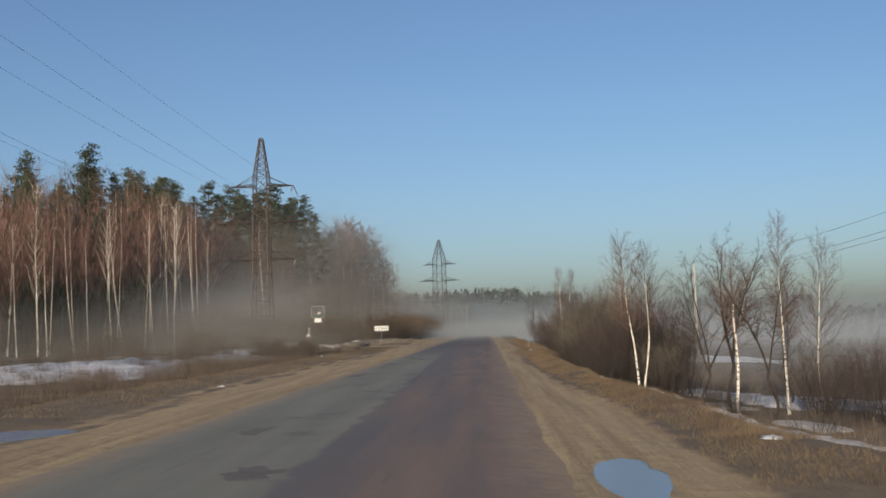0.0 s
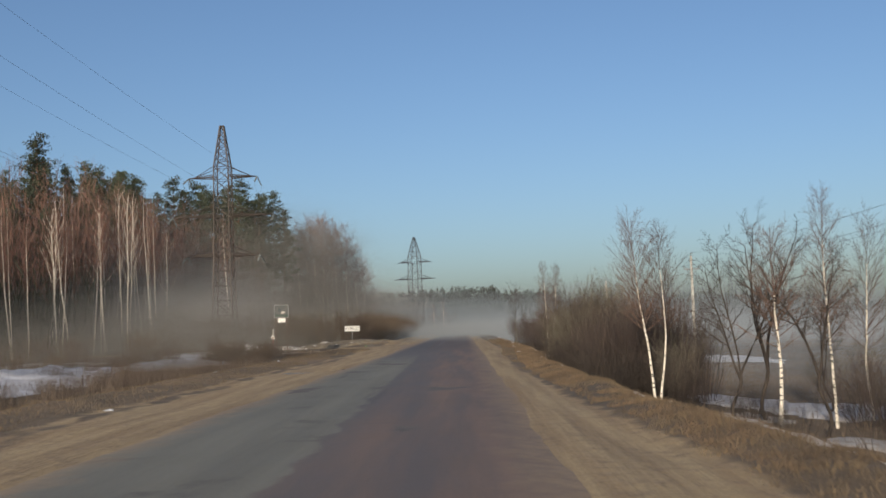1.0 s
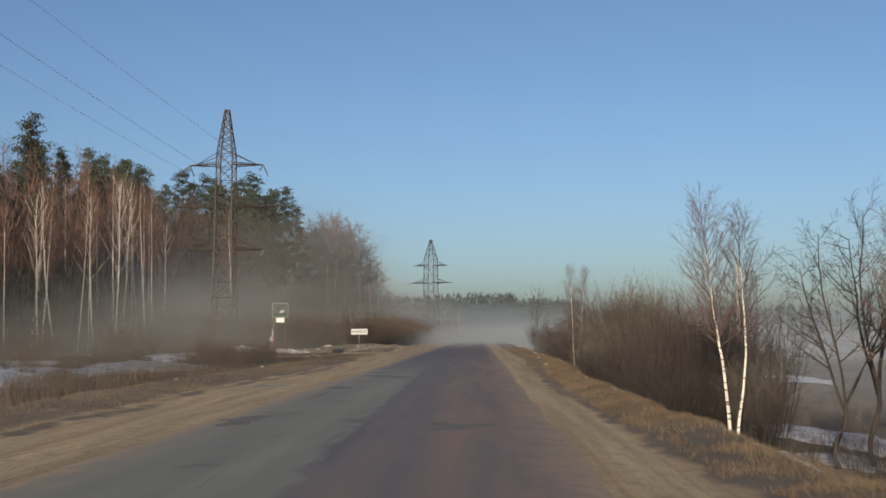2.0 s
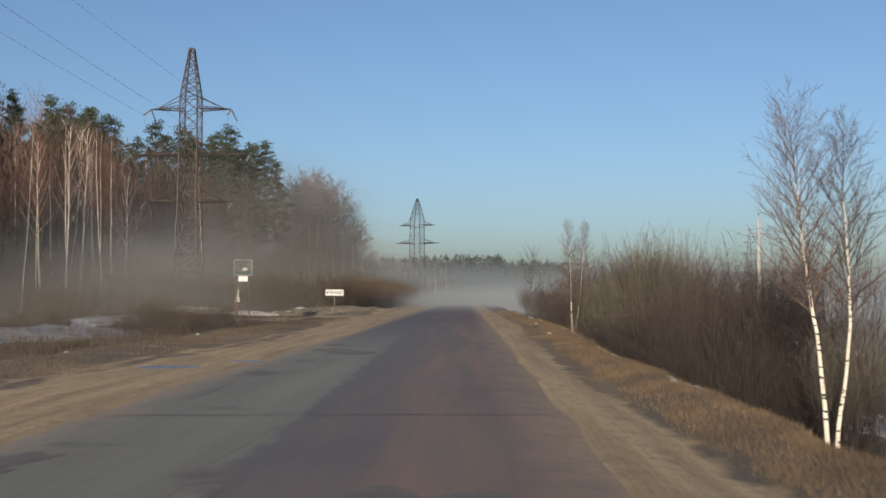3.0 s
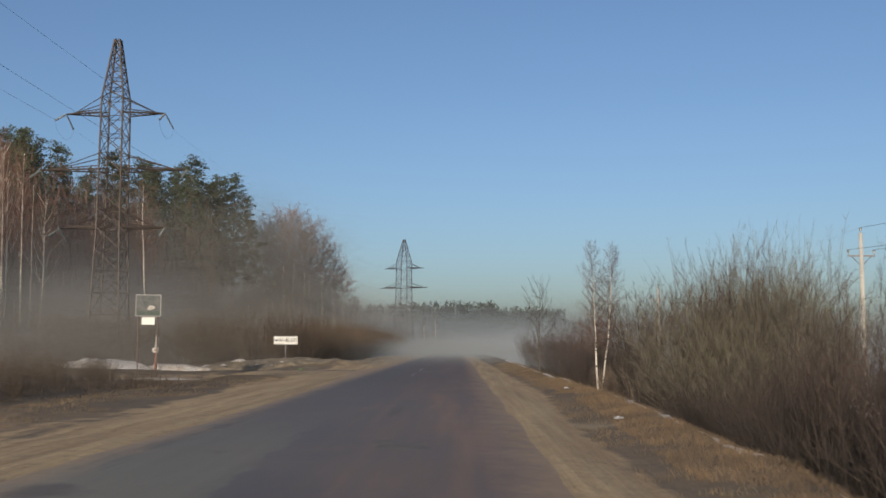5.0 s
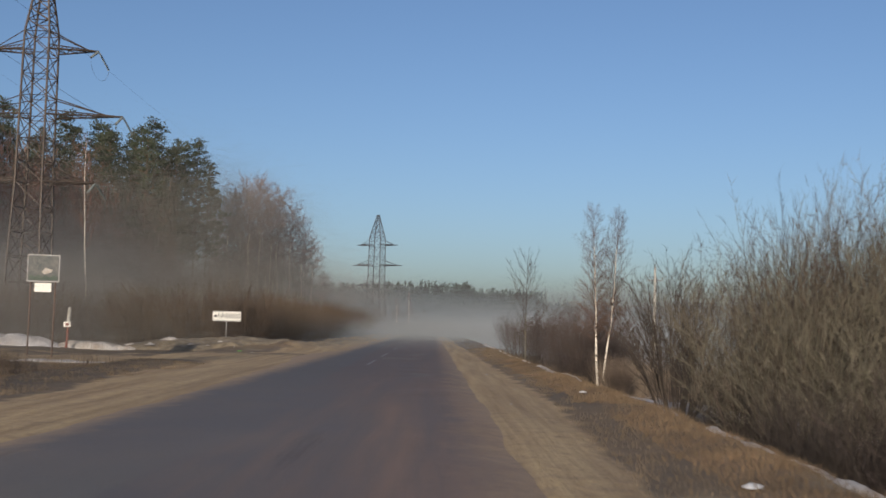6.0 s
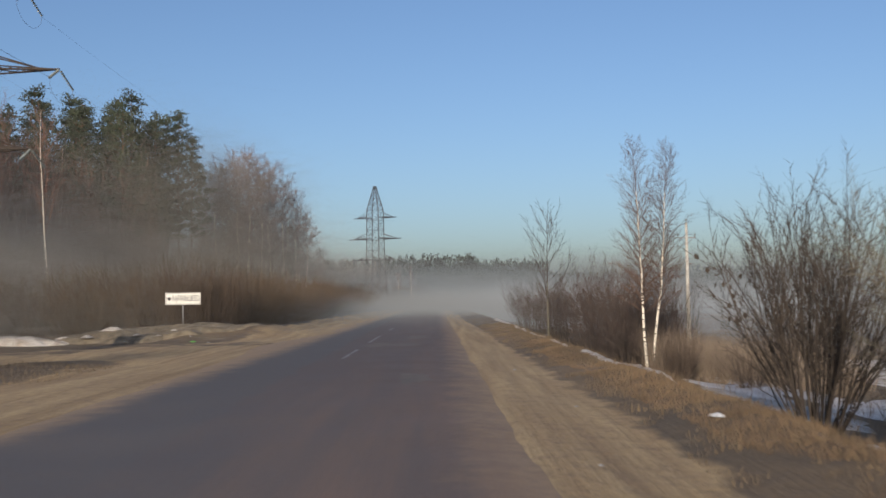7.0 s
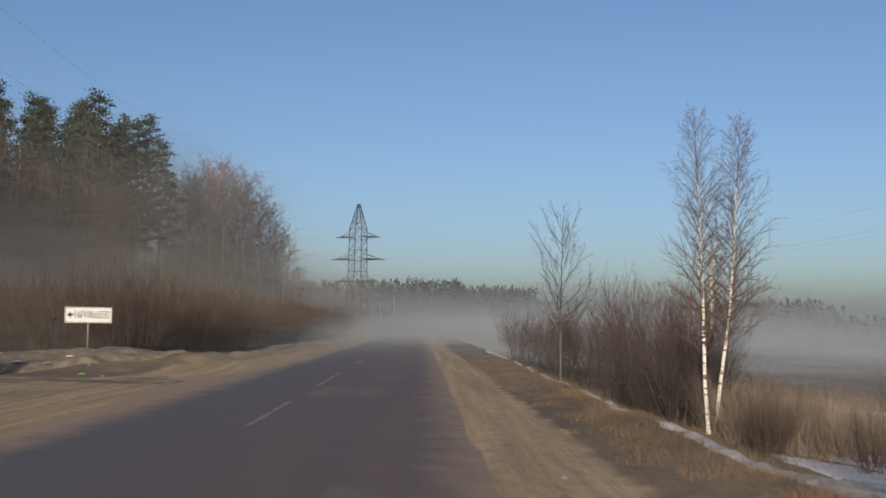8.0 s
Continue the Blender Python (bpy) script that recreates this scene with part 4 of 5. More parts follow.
def info_board():
    x0, y0 = -17.7, 108.4
    root = thing("information_board", (x0, y0, height(x0, y0)), "square framed picture board on two rusty posts", "notice board", "", 12)
    for x in (-0.52, 0.52):
        s = Shell()
        s.tube([Vector((x, 0.07, -0.3)), Vector((x, 0.07, 4.4))], [0.035, 0.035], 8, True)
        part("post", s, RUSTY, root, smooth=True)
    s = Shell()
    s.box((-0.66, -0.01, 3.36), (0.66, 0.02, 4.52))
    board = part("board", s, DARK_PRINT, root, "dark printed picture")
    s = Shell()
    for lo, hi in (((-0.69, 3.33), (0.69, 3.37)), ((-0.69, 4.51), (0.69, 4.55)), ((-0.69, 3.37), (-0.65, 4.51)), ((0.65, 3.37), (0.69, 4.51))):
        s.box((lo[0], -0.035, lo[1]), (hi[0], 0.03, hi[1]))
    part("frame", s, POST_STEEL, root, "pale metal frame")
    s = Shell()
    n = 20
    s.v = [Vector((0.16 + 0.21 * math.cos(t) * (1 + 0.3 * math.sin(2 * t)), -0.016, 3.82 + 0.13 * math.sin(t) * (1 + 0.25 * math.cos(3 * t)))) for t in np.linspace(0, 2 * math.pi, n, endpoint=False)]
    s.f = [tuple(range(n))]
    part("picture_shape", s, STONE, board, "pale shape in the picture")
    s = Shell()
    n = 14
    s.v = [Vector((-0.6 + 1.2 * i / n, -0.016, 3.42)) for i in range(n + 1)] + [Vector((-0.6 + 1.2 * i / n, -0.016, 3.60 + 0.05 * math.sin(i * 1.7))) for i in range(n + 1)]
    s.f = [(i, i + 1, n + 2 + i, n + 1 + i) for i in range(n)]
    part("picture_ground", s, GREEN_PAINT, board, "dull green lower part of the picture")
    s = Shell()
    s.box((-0.34, -0.02, 2.88), (0.36, 0.02, 3.28))
    part("plate", s, SIGN_WHITE, root, "small white plate")


def marker_post():
    x0, y0 = -20.9, 121.0
    root = thing("marker_post", (x0, y0, height(x0, y0)), "red and white cable marker post with a small warning plate", "marker post")
    s = Shell()
    s.tube([Vector((0, 0, -0.3)), Vector((0.05, 0, 1.35))], [0.075, 0.07], 8, True)
    part("lower_post", s, RED_PAINT, root, "faded red paint")
    s = Shell()
    s.tube([Vector((0.05, 0, 1.35)), Vector((0.1, 0, 2.25)), Vector((0.1, 0, 2.32))], [0.10, 0.10, 0.05], 8, True)
    part("upper_post", s, CONCRETE, root, "pale concrete top")
    s = Shell()
    s.box((-0.16, -0.14, 1.2), (0.24, -0.115, 1.5))
    plate = part("plate", s, SIGN_WHITE, root)
    s = Shell()
    s.box((-0.06, -0.145, 1.27), (0.14, -0.1405, 1.43))
    part("warning_mark", s, RED_PAINT, plate)


place_sign()
info_board()
marker_post()


# ---- trees and shrubs beside the road ----
def on_ground(x, y):
    return (x, y, height(x, y))


FINE = "slender white birch with a wide crown of fine bare twigs"
DROOPING = "slender white birch with drooping bare twigs on the bank"
bank_birch("birch_tree", 11, 7.85, 0.066, on_ground(7.36, 51.6), ((0, 0), (0.3, -0.16), (0.6, -0.52), (0.8, -0.66), (1, -0.86)), 1.65, 58, 0.44, FINE, 0.02, 42)
bank_birch("birch_tree", 12, 7.4, 0.058, on_ground(7.52, 51.75), ((0, 0), (0.15, 0.08), (0.3, 0.26), (0.45, 0.38), (0.62, 0.33), (0.8, 0.24), (1, 0.26)), 1.5, 52, 0.46, FINE, 0.02, 42)
bank_birch("birch_tree", 13, 9.0, 0.066, on_ground(8.2, 114.7), ((0, 0), (0.2, -0.12), (0.45, -0.16), (0.75, -0.28), (1, -0.40)), 1.5, 84, 0.26, DROOPING, 0.085, 44)
bank_birch("birch_tree", 14, 8.9, 0.062, on_ground(8.46, 114.9), ((0, 0), (0.15, 0.08), (0.35, 0.36), (0.55, 0.52), (0.8, 0.62), (1, 0.74)), 1.55, 84, 0.28, DROOPING, 0.085, 44)
bank_birch("birch_tree", 15, 9.15, 0.068, on_ground(14.0, 50), ((0, 0), (0.4, -0.10), (0.7, -0.2), (1, -0.12)), 1.45, 64, 0.36, FINE, 0.05, 40)
bank_birch("birch_tree", 16, 8.2, 0.060, on_ground(16.6, 53), ((0, 0), (0.3, -0.25), (0.5, -0.1), (0.8, 0.05), (1, 0.2)), 2.0, 42, 0.36, FINE)
bank_birch("birch_tree", 17, 7.0, 0.085, on_ground(10.9, 46.5), ((0, 0), (0.08, -0.12), (0.3, 0.02), (0.6, -0.1), (1, -0.15)), 1.9, 44, 0.42, "birch with a leaning white trunk and brown twigs", 0, 50, None, None, 0.72)
crooked_tree("alder_tree", 21, 7.3, 0.082, on_ground(10.3, 50.5), "dark bare alder forking low above the bank", 3)
crooked_tree("alder_tree", 22, 7.6, 0.092, on_ground(11.7, 51.5), "dark bare alder forking low above the bank", 3)
crooked_tree("alder_tree", 23, 6.8, 0.075, on_ground(12.3, 46.2), "dark bare alder forking low above the bank", 2)
crooked_tree("alder_tree", 25, 6.0, 0.060, on_ground(15.6, 55.5), "slender bare alder in the thicket below the bank", 2)
bank_birch("rowan_sapling", 24, 6.4, 0.052, on_ground(5.5, 126), ((0, 0), (0.4, -0.03), (1, 0.02)), 2.2, 26, 0.28, "bare brown sapling on the edge of the bank", -0.12, 56, POST_BARK, FOOT_BARK, 0.5, (7, 4), 2, 0.007)

W = "roadside willows"
kinds = [
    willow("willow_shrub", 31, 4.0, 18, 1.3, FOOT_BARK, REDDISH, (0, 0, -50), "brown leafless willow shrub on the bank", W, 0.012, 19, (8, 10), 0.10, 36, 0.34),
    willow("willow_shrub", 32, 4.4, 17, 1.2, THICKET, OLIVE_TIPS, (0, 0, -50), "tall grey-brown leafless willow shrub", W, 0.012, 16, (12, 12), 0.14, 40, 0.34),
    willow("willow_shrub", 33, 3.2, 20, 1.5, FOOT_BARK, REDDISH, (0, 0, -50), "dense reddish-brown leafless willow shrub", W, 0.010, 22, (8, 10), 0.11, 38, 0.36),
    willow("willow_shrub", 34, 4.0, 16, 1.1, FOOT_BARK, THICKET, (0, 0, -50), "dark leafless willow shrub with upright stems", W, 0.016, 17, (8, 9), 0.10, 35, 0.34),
]
S = "willow scrub"
scrub = [
    shrub("willow_scrub", 35, 3.3, 70, 1.7, WILLOW, (0, 0, -50), "low brown leafless willow scrub", S, 0.009, 13, 1, 26),
    shrub("willow_scrub", 36, 3.0, 66, 1.9, BELT_TWIG, (0, 0, -50), "low reddish-brown leafless willow scrub", S, 0.009, 13, 1, 30),
    shrub("willow_scrub", 37, 3.2, 48, 1.7, FOOT_BARK, (0, 0, -50), "low leafless scrub at the foot of the bank, darkened for the shade there", S, 0.010, 14, 1, 20, 0.2, 30),
    shrub("willow_scrub", 38, 3.2, 24, 1.7, WILLOW, (0, 0, -50), "low brown leafless willow scrub", S, 0.022, 9, 1, 32),
]
rnd = random.Random(5)


def scatter(source, x, y, low=0.8, high=1.2):
    k = rnd.uniform(low, high)
    return copy_thing(source, pose(x, y, height(x, y), 0, 0, rnd.uniform(0, 360)) @ Matrix.Diagonal((k * rnd.uniform(0.85, 1.15), k * rnd.uniform(0.85, 1.15), k, 1)))


def massed(source, spots, label):
    """Copies of a shrub joined into one mesh, where nobody could count them. spots: rows of x, y and size."""
    me = source.children[0].data
    co, loop, start = np.empty(3 * len(me.vertices), np.float32), np.empty(len(me.loops), np.int32), np.empty(len(me.polygons), np.int32)
    me.vertices.foreach_get("co", co)
    me.loops.foreach_get("vertex_index", loop)
    me.polygons.foreach_get("loop_start", start)
    co, vs, ls, ps = co.reshape(-1, 3), [], [], []
    for i, (x, y, k) in enumerate(spots):
        t, w = rnd.uniform(0, 6.283), k * rnd.uniform(0.85, 1.15)
        turn = np.array([[math.cos(t) * w, -math.sin(t) * w, 0], [math.sin(t) * w, math.cos(t) * w, 0], [0, 0, k]])
        vs.append(co @ turn.T + np.array([x, y, height(x, y)]))
        ls.append(loop + i * len(co))
        ps.append(start + i * len(loop))
    out = bpy.data.meshes.new("scrub")
    for made, rows, key in ((out.vertices, np.concatenate(vs), "co"), (out.loops, np.concatenate(ls), "vertex_index"), (out.polygons, np.concatenate(ps), "loop_start")):
        made.add(len(rows))
        made.foreach_set(key, rows.astype(np.float32 if key == "co" else np.int32).ravel())
    out.update(calc_edges=True)
    out.validate()
    out.materials.append(me.materials[0])
    tagged(new("low_scrub", out), label, "scrub", kind="stuff")


def planted(n, x, y, top):
    """A copy of one shrub whose tips reach the given level."""
    z = height(x, y)
    k = (top - z) / (3.8, 4.3, 3.1, 3.8)[n]
    w = rnd.uniform(0.85, 1.25) * max(1.0, 0.62 * k)
    copy_thing(kinds[n], pose(x, y, z, 0, 0, rnd.uniform(0, 360)) @ Matrix.Diagonal((w, w, k, 1)))


# the thicket on the bank: a long dark stretch, then one tall olive clump
for i in range(62):
    y = 56.5 + 22 * (i + rnd.random()) / 62
    x = bank_edge(y) + rnd.choice((3.1, 3.8, 5.0, 6.4, 8.0)) + rnd.uniform(-0.3, 0.6)
    planted(rnd.choice((0, 2, 3, 3)), x, y, steps(y, ((56, 2.1), (62, 2.9), (69, 3.0), (74, 1.9), (78, 1.6))) * rnd.uniform(0.7, 1.08) - 0.5 * (x < bank_edge(y) + 3.6))
for i in range(46):
    a, q = 2.4 * i, 2.9 * math.sqrt((i + 0.5) / 46)
    x, y = 9.4 + 0.85 * q * math.cos(a), 84.8 + 1.3 * q * math.sin(a)
    planted((1, 1, 0, 1, 3)[i % 5], x, y, (5.3 - 2.6 * (q / 2.9) ** 2) * rnd.uniform(0.76, 1.03))
for i in range(10):
    scatter(rnd.choice(kinds[:3]), rnd.uniform(12, 18), rnd.uniform(86, 112), 0.6, 0.9)
lone = willow("willow_shrub", 39, 5.2, 52, 0.8, FOOT_BARK, FOOT_BARK, on_ground(7.25, 93.6), "dark spreading bare shrub standing alone on the bank", W, 0.026, 28, (13, 11), 0.12, 34, 0.34, 0.25, 0.006)
hanging = Shell()
ends = []
for k, (ex, ey, ez) in enumerate(((-1.5, 3.3, 4.2), (-1.25, 3.0, 3.4), (-0.9, 3.2, 2.7), (-0.55, 2.6, 3.7))):
    a, b = Vector((-0.2, 0.3, 0.5)), Vector((ex, ey, ez))
    arc = [a.lerp(b, f) + Vector((0, 0, 0.55 * math.sin(math.pi * f))) for f in (0, 0.2, 0.4, 0.6, 0.8, 1.0)]
    hanging.tube(arc, [0.022, 0.018, 0.014, 0.010, 0.007, 0.003], 5)
    for j in range(5):
        f = 0.55 + 0.1 * j
        tip = a.lerp(b, f) + Vector((rnd.uniform(-0.25, 0.15), rnd.uniform(-0.2, 0.2), 0.55 * math.sin(math.pi * f) - rnd.uniform(0.1, 0.35)))
        hanging.tube([a.lerp(b, f - 0.08) + Vector((0, 0, 0.55 * math.sin(math.pi * (f - 0.08)))), tip], [0.005, 0.002], 3)
        ends.append(tip)
part("hanging_limb", hanging, FOOT_BARK, lone, "long arching bare limbs")
leaf = Shell()
leaf.v = [Vector(p) for p in ((0, 0, 0), (0.045, 0.015, -0.04), (0.05, 0.03, -0.09), (0, 0.01, -0.15), (-0.05, 0.03, -0.08), (-0.04, 0.02, -0.035), (0, -0.02, -0.07))]
leaf.f = [(0, 1, 6), (1, 2, 6), (2, 3, 6), (3, 4, 6), (4, 5, 6), (5, 0, 6)]
leaf_mesh = leaf.mesh("leaf", FOOT_BARK)
for p in ends:
    ob = new("leaf", leaf_mesh)
    ob.parent = lone
    ob.matrix_basis = pose(p.x, p.y, p.z, rnd.uniform(-25, 25), rnd.uniform(-25, 25), rnd.uniform(0, 360))
for i in range(60):
    y = 117 + 62 * (i / 60) + rnd.uniform(-1, 1)
    planted(rnd.choice((0, 0, 2, 3)), 7.0 + (min(16, 0.29 * (y - 85)) - 7.0) * rnd.random(), y, rnd.uniform(1.8, 3.6))
for i in range(9):
    scatter(rnd.choice(kinds), rnd.uniform(14.5, 22), rnd.uniform(38, 62), 0.5, 0.8)
for i in range(10):
    scatter(rnd.choice(kinds), rnd.uniform(8.0, 10.5), rnd.uniform(53, 60), 0.6, 0.9)
for i in range(13):
    y = rnd.uniform(41, 52)
    planted(rnd.choice((0, 2)), y * rnd.uniform(0.295, 0.38), y, rnd.uniform(0.0, 1.1))
for i in range(22):
    y = rnd.uniform(116, 128)
    planted(rnd.choice((0, 2, 3)), 7.6 + max(0.0, 0.27 * (y - 85) - 7.0) * rnd.random(), y, rnd.uniform(-0.2, 1.0))
for i in range(12):
    y = rnd.uniform(108, 119)
    scatter(scrub[(0, 3)[i % 2]], (y - 85) * rnd.uniform(0.31, 0.44), y, 0.4, 0.62)
# the scrub beyond the side road
for i in range(62):
    y = 131 + 2.5 * i
    scatter(scrub[(0, 1, 1)[i % 3]], -11.6 - 0.01 * (y - 131) - 2.2 * rnd.random(), y, 1.25, 1.5)
for i in range(100):
    f = rnd.random()
    y = 131 + 160 * f * f
    x = -12.0 - rnd.random() * (26 - 6 * f) - 1 * f
    scatter(scrub[i % 2] if y < 165 else scrub[3], x, y, 1.05, 1.45)
for i in range(40):
    scatter(scrub[i % 2], rnd.uniform(-40, -24), rnd.uniform(84, 134), 0.4, 0.9)
# dark scrub added where the foot of the bank lies in shade
spots = []
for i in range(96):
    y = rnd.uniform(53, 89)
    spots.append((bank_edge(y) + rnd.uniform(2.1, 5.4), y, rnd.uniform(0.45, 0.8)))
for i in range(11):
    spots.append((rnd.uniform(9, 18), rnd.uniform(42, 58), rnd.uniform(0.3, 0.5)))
massed(scrub[2], spots, "low leafless scrub at the foot of the bank, darkened for the shade there")
for n in (0, 1):
    spots = [(rnd.uniform(-28, -13.5), rnd.uniform(50, 98), rnd.uniform(0.2, 0.4)) for i in range(32)]
    spots += [(rnd.uniform(-30, -15), rnd.uniform(36, 50), rnd.uniform(0.16, 0.3)) for i in range(10)]
    massed(scrub[n], spots, "low brown scrub scattered over the wet field")
for i in range(22):
    y = rnd.uniform(84, 101)
    scatter(scrub[i % 2], -y * rnd.uniform(0.16, 0.22), y, 0.35, 0.5)
for k in kinds + scrub:
    for o in (*k.children_recursive, k):
        bpy.data.objects.remove(o)

# ---- the wood ----
G = "trees of the roadside wood"
wood_birches = [birch_tree("birch_tree", 41 + i, 21 + 1.5 * (i % 3), 0.14 + 0.02 * (i % 2), (0, 0, -50), (rnd.uniform(-0.13, 0.13), rnd.uniform(-0.05, 0.05)), 0.42, 19, 0.0, "tall bare birch with white trunk and reddish crown", RED_TWIG, 0.020, 0.22, G, 6, 36, 2, None, i in (1, 3)) for i in range(5)]
wood_alders = [birch_tree("alder_tree", 51 + i, 22 + 1.5 * i, 0.14, (0, 0, -50), (rnd.uniform(-0.07, 0.07), 0), 0.40, 19, 0.0, "tall bare tree with brown trunk and reddish twigs", RED_TWIG, 0.020, 0.22, G, 6, 42, 2, DARK_BARK) for i in range(3)]
broad_birches = [bank_birch("birch_tree", 55 + i, 25, 0.22, (0, 0, -50), ((0, 0), (0.3, 0.3 - 0.6 * i), (0.6, -0.3 + 0.5 * i), (1, 0.5 - 0.9 * i)), 5.6, 56, 0.34, "broad bare birch at the end of the wood", 0.12, 50, None, HAZED_TWIG, 0.7, (9, 8), 2, 0.022, G) for i in range(3)]
wood_pines = [pine_tree("pine_tree", 61 + i, 27 + 1.5 * i, 0.24, "tall pine with dark green crown", (0.46, 0.38, 0.36, 0.42)[i], 0.115) for i in range(4)]


def wood_tree(src, x, y, k, slim=1.0):
    copy_thing(src, pose(x, y, -0.1, 0, 0, rnd.uniform(0, 360)) @ Matrix.Diagonal((k * slim, k * slim, k, 1)))


def wood_top(y):
    """How tall the wood stands along its edge, as a share of a full-grown tree."""
    return min(1.02, max(0.61, 0.64 + (y - 98) * 0.0062))


def wood_edge(y):
    return -42 - 6 * (y - 110) / 130 - 2 * math.sin(y * 0.13)


for x, y, k in ((-43.5, 95, 0.74), (-40.6, 93, 0.78), (-43.0, 107, 0.80), (-42.6, 110, 0.80), (-43.0, 118, 0.86), (-43.2, 122.5, 0.84), (-41.5, 128.5, 0.86), (-38.4, 137.2, 0.82), (-45.6, 160, 0.90), (-50.6, 157.5, 0.92), (-36.4, 172, 0.86), (-47.2, 101, 0.8), (-44.5, 146, 0.9), (-41.0, 151, 0.7)):
    wood_tree(wood_birches[int(y) % 5], x, y, k * min(1.0, 1.1 * wood_top(y)))
for i in range(12):
    y = 92 + 70 * (i + rnd.random()) / 12
    wood_tree(wood_birches[(0, 2, 4, 0, 2, 1)[i % 6]], wood_edge(y) + rnd.uniform(-1.5, 4.0), y, rnd.uniform(0.82, 1.0) * wood_top(y), rnd.uniform(0.62, 0.85))
for i in range(20):
    y = 126 + 30 * rnd.random()
    wood_tree(wood_pines[i % 4], -(y - 4) * (0.335 + 0.15 * (i + rnd.random()) / 20) - 2, y, rnd.uniform(0.66, 0.82) * (0.72 + y / 560), 0.72)
for i in range(108):
    y = 92 + 158 * rnd.random()
    depth = rnd.random()
    wood_tree(rnd.choice(wood_birches[:3] if i % 3 == 0 else wood_alders), wood_edge(y) - 3 - 26 * depth, y, rnd.uniform(0.88, 1.05) * (1.0 + 0.16 * depth) * wood_top(y))
for i in range(38):
    y = 140 + 105 * rnd.random()
    wood_tree(rnd.choice(wood_pines), wood_edge(y) - 12 - 20 * rnd.random(), y, rnd.uniform(0.92, 1.1) * min(1.0, 0.86 + (y - 140) / 300))
for x, y, k in ((-46, 244, 1.0), (-50, 244, 1.06), (-44, 251, 1.0), (-49, 236, 1.0), (-41.5, 250, 0.88), (-54, 232, 1.02), (-47, 255, 1.0), (-53, 246, 1.04), (-57, 238, 1.05), (-60, 232, 1.05), (-51, 252, 1.0), (-45.5, 240, 0.8), (-55.5, 250, 1.06), (-58.5, 246, 1.08), (-62, 250, 1.08), (-48, 249, 1.04), (-65, 242, 1.08), (-52, 240, 0.95)):
    wood_tree(wood_pines[1 + (int(-x) % 3)], x, y, k * 1.09)
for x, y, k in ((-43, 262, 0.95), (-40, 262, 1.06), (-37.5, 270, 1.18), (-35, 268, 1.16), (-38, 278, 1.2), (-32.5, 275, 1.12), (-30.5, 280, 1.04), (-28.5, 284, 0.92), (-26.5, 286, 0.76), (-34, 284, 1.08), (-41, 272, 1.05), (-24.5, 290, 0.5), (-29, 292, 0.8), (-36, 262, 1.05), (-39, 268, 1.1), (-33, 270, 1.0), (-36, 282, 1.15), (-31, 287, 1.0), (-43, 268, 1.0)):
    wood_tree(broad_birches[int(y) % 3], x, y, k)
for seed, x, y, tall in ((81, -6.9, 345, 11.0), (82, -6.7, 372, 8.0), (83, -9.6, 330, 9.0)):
    bank_birch("birch_tree", seed, tall, 0.13, (x, y, -0.2), ((0, 0), (0.5, 0.1), (1, -0.1)), 1.6, 16, 0.5, "slender white birch standing alone in the mist", 0.02, 40, None, HAZED_TWIG, 0.85, (6, 5), 2, 0.02)
for k in wood_birches + wood_alders + broad_birches + wood_pines:
    for o in (*k.children_recursive, k):
        bpy.data.objects.remove(o)


def brushwood(name, count, low, high, near, far, material, label, width=0.05, begin=88, end=262):
    """A mass of upright twigs and thin stems inside the wood, too many to count."""
    y = rng.uniform(begin, end, count)
    e = np.array([wood_edge(v) for v in y])
    x = e - rng.uniform(near, far, count)
    z = low + (high - low) * rng.beta(1.2, 1.9, count) * (1 + 0.25 * np.sin(y * 0.9 + x * 0.5))
    z *= np.array([wood_top(v) for v in y]) ** 0.7
    L = rng.uniform(0.8, 2.6, count)
    lean = rng.normal(0, 0.25, (count, 2)) * L[:, None]
    t = rng.uniform(0, 6.283, count)
    off = np.c_[np.cos(t), np.sin(t), np.zeros(count)] * (width * rng.uniform(0.4, 1.2, count))[:, None]
    base = np.c_[x, y, z]
    v = np.stack([base - off, base + off, base + np.c_[lean, L]], 1).reshape(-1, 3)
    tagged(new(name, mesh_from_arrays(name, v, np.arange(3 * count).reshape(-1, 3), material)), label, "undergrowth", kind="stuff")


brushwood("wood_undergrowth", 36000, -0.3, 9.0, 4, 30, BRUSH, "dark bare undergrowth inside the wood", 0.07)
brushwood("wood_undergrowth", 15000, -0.3, 9.5, 3, 12, NEEDLES, "dark young spruces under the birches", 0.09, 104, 172)
brushwood("wood_canopy", 62000, 6.0, 20.5, 4, 32, RED_TWIG, "reddish bare twigs deep inside the wood", 0.06)
brushwood("wood_undergrowth", 24000, 0.0, 22.0, -3, 30, BRUSH, "dark bare undergrowth between the pines", 0.08, 228, 262)


